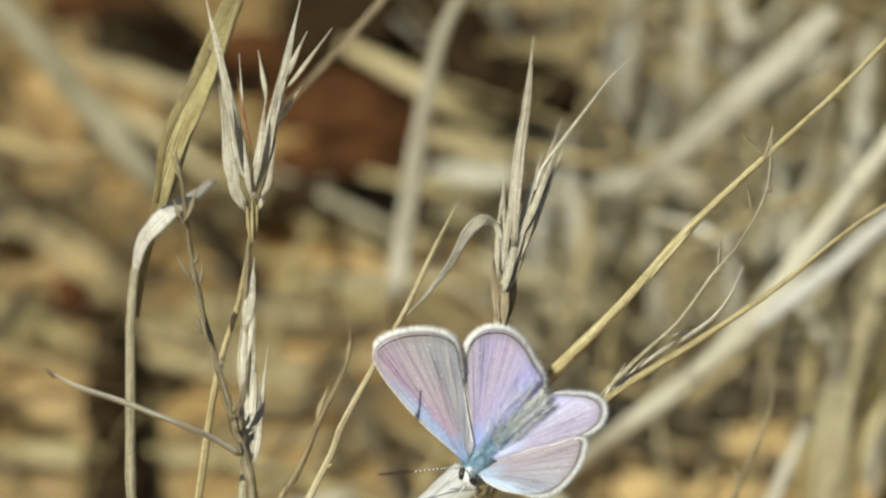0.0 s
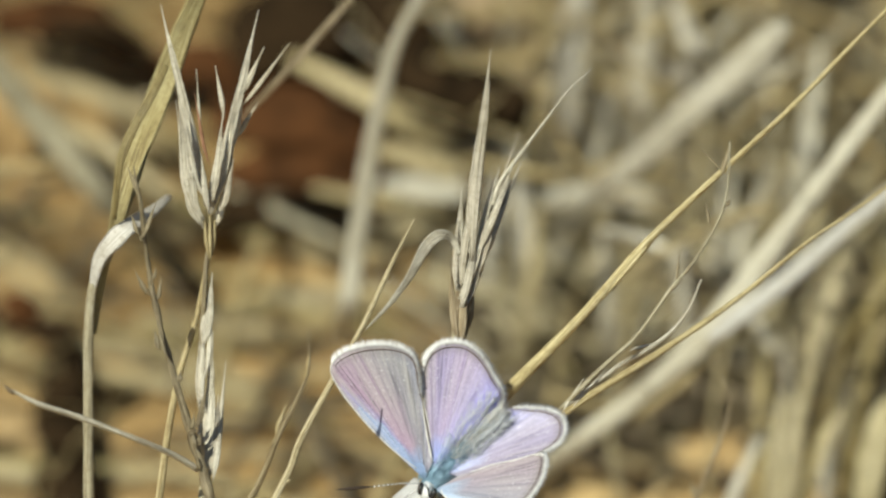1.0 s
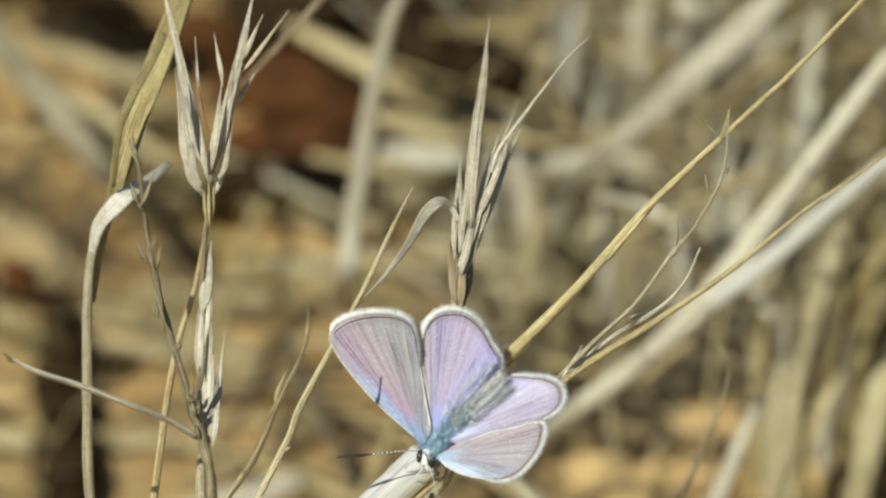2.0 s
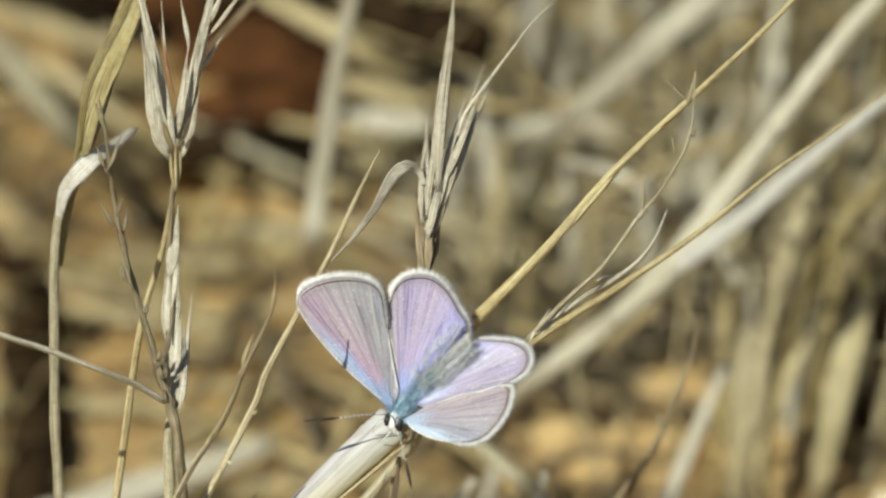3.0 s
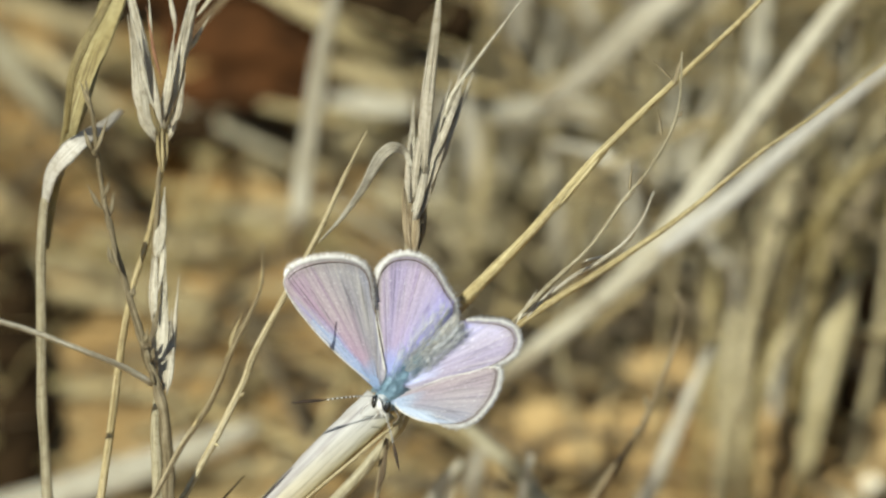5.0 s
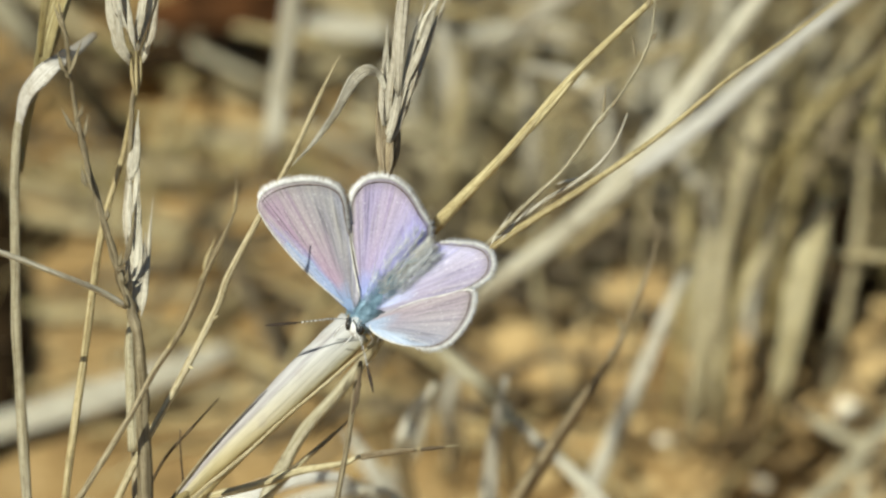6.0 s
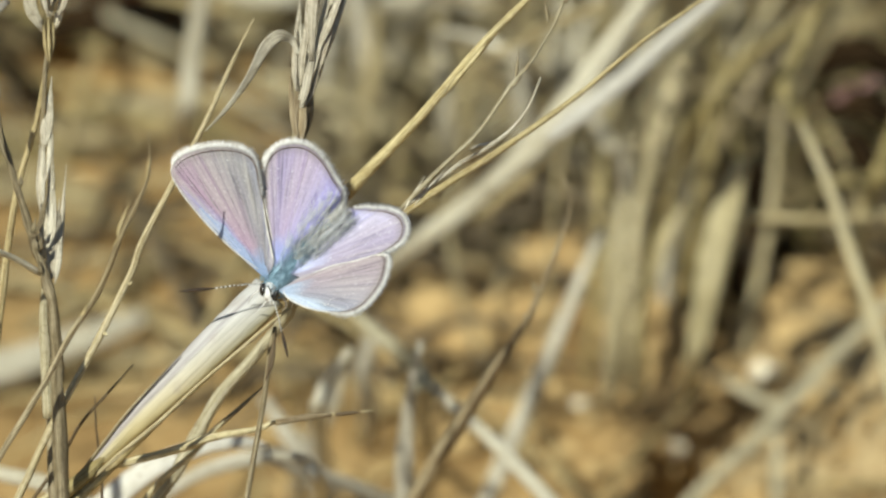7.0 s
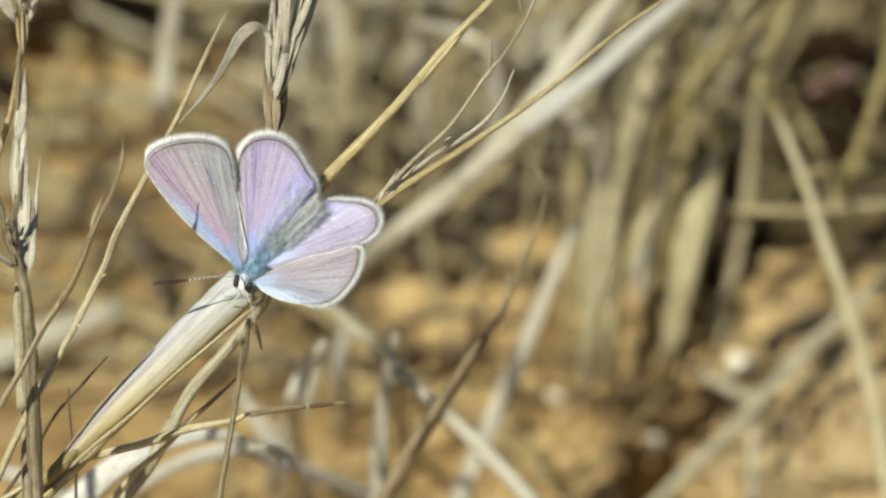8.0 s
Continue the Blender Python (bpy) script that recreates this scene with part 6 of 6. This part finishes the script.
def build_butterfly():
    body = holder("butterfly", "small lilac-blue butterfly with open white-fringed wings on a dry sheath", "butterfly")
    body.matrix_world = SEAT_POSE
    ang = math.atan2(AXIS.y, AXIS.x)
    bm = bmesh.new()
    ball(bm, Vector((0.7, 0.0, -0.5)), (2.1, 1.15, 1.1), ang)
    part("thorax", bm, FUR_BLUE, body, "blue-grey furry thorax")
    bm = bmesh.new()
    line = [Vector((1.0, 0.6, -0.8)), Vector((3.0, 2.5, -0.3)), Vector((4.6, 4.2, 0.0)), Vector((5.9, 5.5, 0.1))]
    sweep(bm, [p / 1000 for p in line], [1.4, 1.3, 1.1, 0.7, 0.2], [1.4, 1.3, 1.1, 0.7, 0.2], 20, 12, facing=Vector((0, 0, 1)), rough=0.05)
    part("abdomen", bm, FUR_DUN, body, "dun grey furry abdomen")
    bm = bmesh.new()
    hairs(bm, Vector((-0.6, -1.2, -0.3)), Vector((2.9, 2.3, 0.0)), 1.1, 1500, 0.9, 3, AXIS * 1.0)
    hairs(bm, Vector((2.2, 1.7, 0.0)), Vector((4.6, 4.1, 0.2)), 0.7, 260, 0.9, 6, AXIS * 1.3)
    part("thorax_fur", bm, FUR_BLUE, body)
    bm = bmesh.new()
    hairs(bm, Vector((1.8, 1.4, -0.3)), Vector((5.7, 5.3, 0.2)), 0.6, 2200, 0.8, 4, AXIS * 1.5)
    part("abdomen_fur", bm, FUR_DUN, body)
    bm = bmesh.new()
    hairs(bm, Vector((1.8, 1.4, -0.2)), Vector((5.6, 5.2, 0.2)), 0.85, 700, 0.9, 5, AXIS * 1.4)
    hairs(bm, Vector((2.2, 0.7, 0.2)), Vector((6.6, 4.5, 0.6)), 0.45, 700, 1.2, 14, AXIS * 1.0 - OUT * 0.7)
    hairs(bm, Vector((1.2, 2.0, 0.0)), Vector((4.9, 6.5, 0.2)), 0.45, 640, 1.2, 15, AXIS * 1.0 + OUT * 0.7)
    hairs(bm, Vector((2.9, 1.5, 0.5)), Vector((6.0, 4.6, 0.9)), 0.5, 800, 1.0, 16, AXIS * 1.1)
    part("wing_root_fur", bm, FUR_PALE, body, "long silvery hair over the wing roots")
    bm = bmesh.new()
    hairs(bm, Vector((0.3, 0.4, 0.1)), Vector((1.6, 3.0, 0.1)), 0.35, 420, 0.8, 31, AXIS * 0.7 + OUT * 0.5)
    hairs(bm, Vector((1.2, -0.4, 0.1)), Vector((3.8, 0.8, 0.5)), 0.35, 420, 0.8, 32, AXIS * 0.8 - OUT * 0.3)
    part("haze_fur", bm, FUR_HAZE, body, "pale blue hair beside the thorax")
    # head
    head = Vector((-0.45, -1.35, 0.1))
    bm = bmesh.new()
    ball(bm, head, (0.72, 0.85, 0.7), 0.2)
    head_ob = part("head", bm, WHITE, body, "white furry head with dark stripes")
    for off in ((-0.60, 0.22, 0.25), (0.42, -0.22, 0.42)):
        bm = bmesh.new()
        ball(bm, head + Vector(off), (0.30, 0.58, 0.44), -0.2)
        part("eye", bm, BLACK, head_ob, "glossy black eye")
    bm = bmesh.new()
    sweep(bm, [(head + Vector(o)) / 1000 for o in ((-0.25, 0.55, 0.5), (0.02, 0.1, 0.74), (0.08, -0.5, 0.62))], [0.10, 0.16, 0.10], 0.1, 8, 6, facing=Vector((0, 0, 1)))
    part("head_stripe", bm, BLACK, head_ob)
    for off in ((-0.05, -0.75, 0.3), (0.25, -0.85, 0.3)):
        bm = bmesh.new()
        sweep(bm, [(head + Vector(o)) / 1000 for o in ((off[0], -0.4, 0.3), (off[0], off[1], 0.35), (off[0] + 0.1, off[1] - 0.35, 0.2))], [0.22, 0.2, 0.05], 0.18, 8, 6, facing=Vector((0, 0, 1)))
        part("palp", bm, WHITE, head_ob)
    # antennae: white-ringed shaft and dark club
    for pts, club in (((Vector((-1.2, -0.7, 0.4)), Vector((-2.6, -0.72, 0.8)), Vector((-5.2, -1.0, 1.4))), Vector((-8.1, -1.25, 1.9))),
                      ((Vector((-0.2, -1.9, 0.3)), Vector((0.15, -3.3, 0.5)), Vector((0.5, -4.7, 0.6))), Vector((0.98, -6.9, 0.8)))):
        bm = bmesh.new()
        sweep(bm, [p / 1000 for p in pts], 0.10, 0.10, 26, 6, facing=Vector((0, 0, 1)))
        shaft = part("antenna", bm, BLACK, body, "black antenna ringed with white")
        line = spline(pts, 30)
        for i in range(2, 30, 2):
            bm = bmesh.new()
            sweep(bm, [(line[i] + (line[i + 1] - line[i]) * x) / 1000 for x in (0, 0.9)], 0.125, 0.125, 2, 6, facing=Vector((0, 0, 1)))
            part("ring", bm, WHITE, shaft)
        bm = bmesh.new()
        sweep(bm, [pts[-1] / 1000, pts[-1].lerp(club, 0.4) / 1000, club / 1000], [0.11, 0.24, 0.30, 0.26, 0.08], [0.11, 0.22, 0.26, 0.22, 0.08], 14, 8, facing=Vector((0, 0, 1)))
        part("club", bm, CLUB, shaft, "dark brown antenna club")
    # legs down to the sheath
    for a, k, b in (((0.2, -1.3, -0.6), (0.9, -2.4, -0.6), (0.5, -3.0, -1.9)), ((-0.9, -0.9, -0.6), (-1.9, -1.6, -0.9), (-2.3, -2.3, -1.9)),
                    ((0.6, -0.9, -0.8), (1.5, -1.9, -0.8), (1.3, -2.7, -2.2)), ((-0.4, -1.6, -0.5), (-1.0, -2.4, -0.8), (-1.6, -3.0, -1.7))):
        bm = bmesh.new()
        sweep(bm, [Vector(p) / 1000 for p in (a, k, b)], [0.16, 0.13, 0.10, 0.06], 0.1, 10, 6, facing=Vector((0, 0, 1)))
        part("leg", bm, WHITE, body, "pale thin leg")
    # wings: outlines in mm from the seat
    far_fore = build_wing("forewing", body, (-0.7, -0.4), [(-0.36, 0.51), (-1.23, 0.44), (-2.47, 1.30), (-3.96, 2.60), (-5.45, 4.08), (-6.89, 5.77), (-7.98, 7.31), (-8.62, 8.50), (-8.43, 9.50), (-7.56, 10.19), (-6.19, 10.66), (-4.58, 10.84), (-3.09, 10.66), (-2.07, 10.14), (-1.57, 9.25), (-1.38, 8.01), (-1.10, 6.52), (-0.83, 4.78), (-0.48, 2.79), (-0.18, 1.30)],
                          5, 0.14, WING_A, (0.44, 0.53, 0.58, 0.63, 0.675, 0.72, 0.77), (0.39, 0.80), "lilac-pink forewing with blue costal edge", 21, (0.06, 0.42), trail=(0.78, 0.96))
    far_hind = build_wing("hindwing", body, (0.0, 0.2), [(0.51, 1.18), (-0.08, 2.30), (-0.48, 4.28), (-0.88, 6.27), (-0.93, 8.26), (-0.58, 9.74), (0.21, 10.69), (1.38, 11.04), (2.62, 10.86), (3.61, 10.19), (4.36, 9.25), (4.98, 8.13), (5.72, 6.82), (5.25, 5.33), (3.89, 3.84), (2.42, 2.45), (1.26, 1.43)],
                          5, -0.12, WING_B, (0.25, 0.33, 0.52), (0.24, 0.78), "violet hindwing with a dark rim", 22, (0.08, 0.26))
    near_hind = build_wing("hindwing", body, (0.9, 0.2), [(1.95, 0.81), (2.45, 2.50), (3.54, 3.94), (4.98, 5.08), (6.57, 5.62), (8.21, 5.52), (9.57, 5.38), (10.54, 4.90), (10.89, 4.08), (10.64, 3.09), (9.70, 2.30), (8.21, 1.55), (6.22, 0.85), (4.23, 0.20), (2.60, -0.30)],
                           42, -0.10, WING_C, (0.36, 0.46, 0.55, 0.64), (0.27, 0.72), "violet hindwing with a dark rim", 23, (0.70, 0.92), (0.40, 0.62))
    near_fore = build_wing("forewing", body, (0.3, -1.2), [(0.91, -1.03), (1.75, -0.31), (3.24, 0.26), (4.98, 0.81), (6.96, 1.26), (8.45, 1.65), (9.25, 1.55), (9.25, 0.56), (8.85, -0.58), (8.16, -1.62), (7.21, -2.57), (5.97, -3.04), (4.23, -3.01), (2.50, -2.62), (1.21, -1.97), (0.71, -1.43)],
                           42, 0.12, WING_D, (0.40, 0.46, 0.52, 0.58, 0.66), (0.34, 0.74), "lilac-grey forewing with a blue root", 24, (0.72, 0.97), (0.40, 0.60), (0.12, 0.37))
    return far_fore, far_hind, near_hind, near_fore


WINGS = build_butterfly()


def motions():
    """The wings open a few degrees while it basks."""
    opening = ((0.0, 4.5), (0.3, 2.5), (0.5, 1.6), (1.0, 1.8), (1.5, 1.5), (3.0, 1.4), (3.5, 0.9), (4.0, 1.2), (5.5, 0.6), (6.5, 0.4), (8.0, 0.0))
    for wing, turn in zip(WINGS, (1, 1, -1, -1)):
        rest = Matrix.Translation(wing.location)
        walk(wing, [(t, rest @ Matrix.Rotation(radians(a * turn), 4, AXIS)) for t, a in opening])


motions()
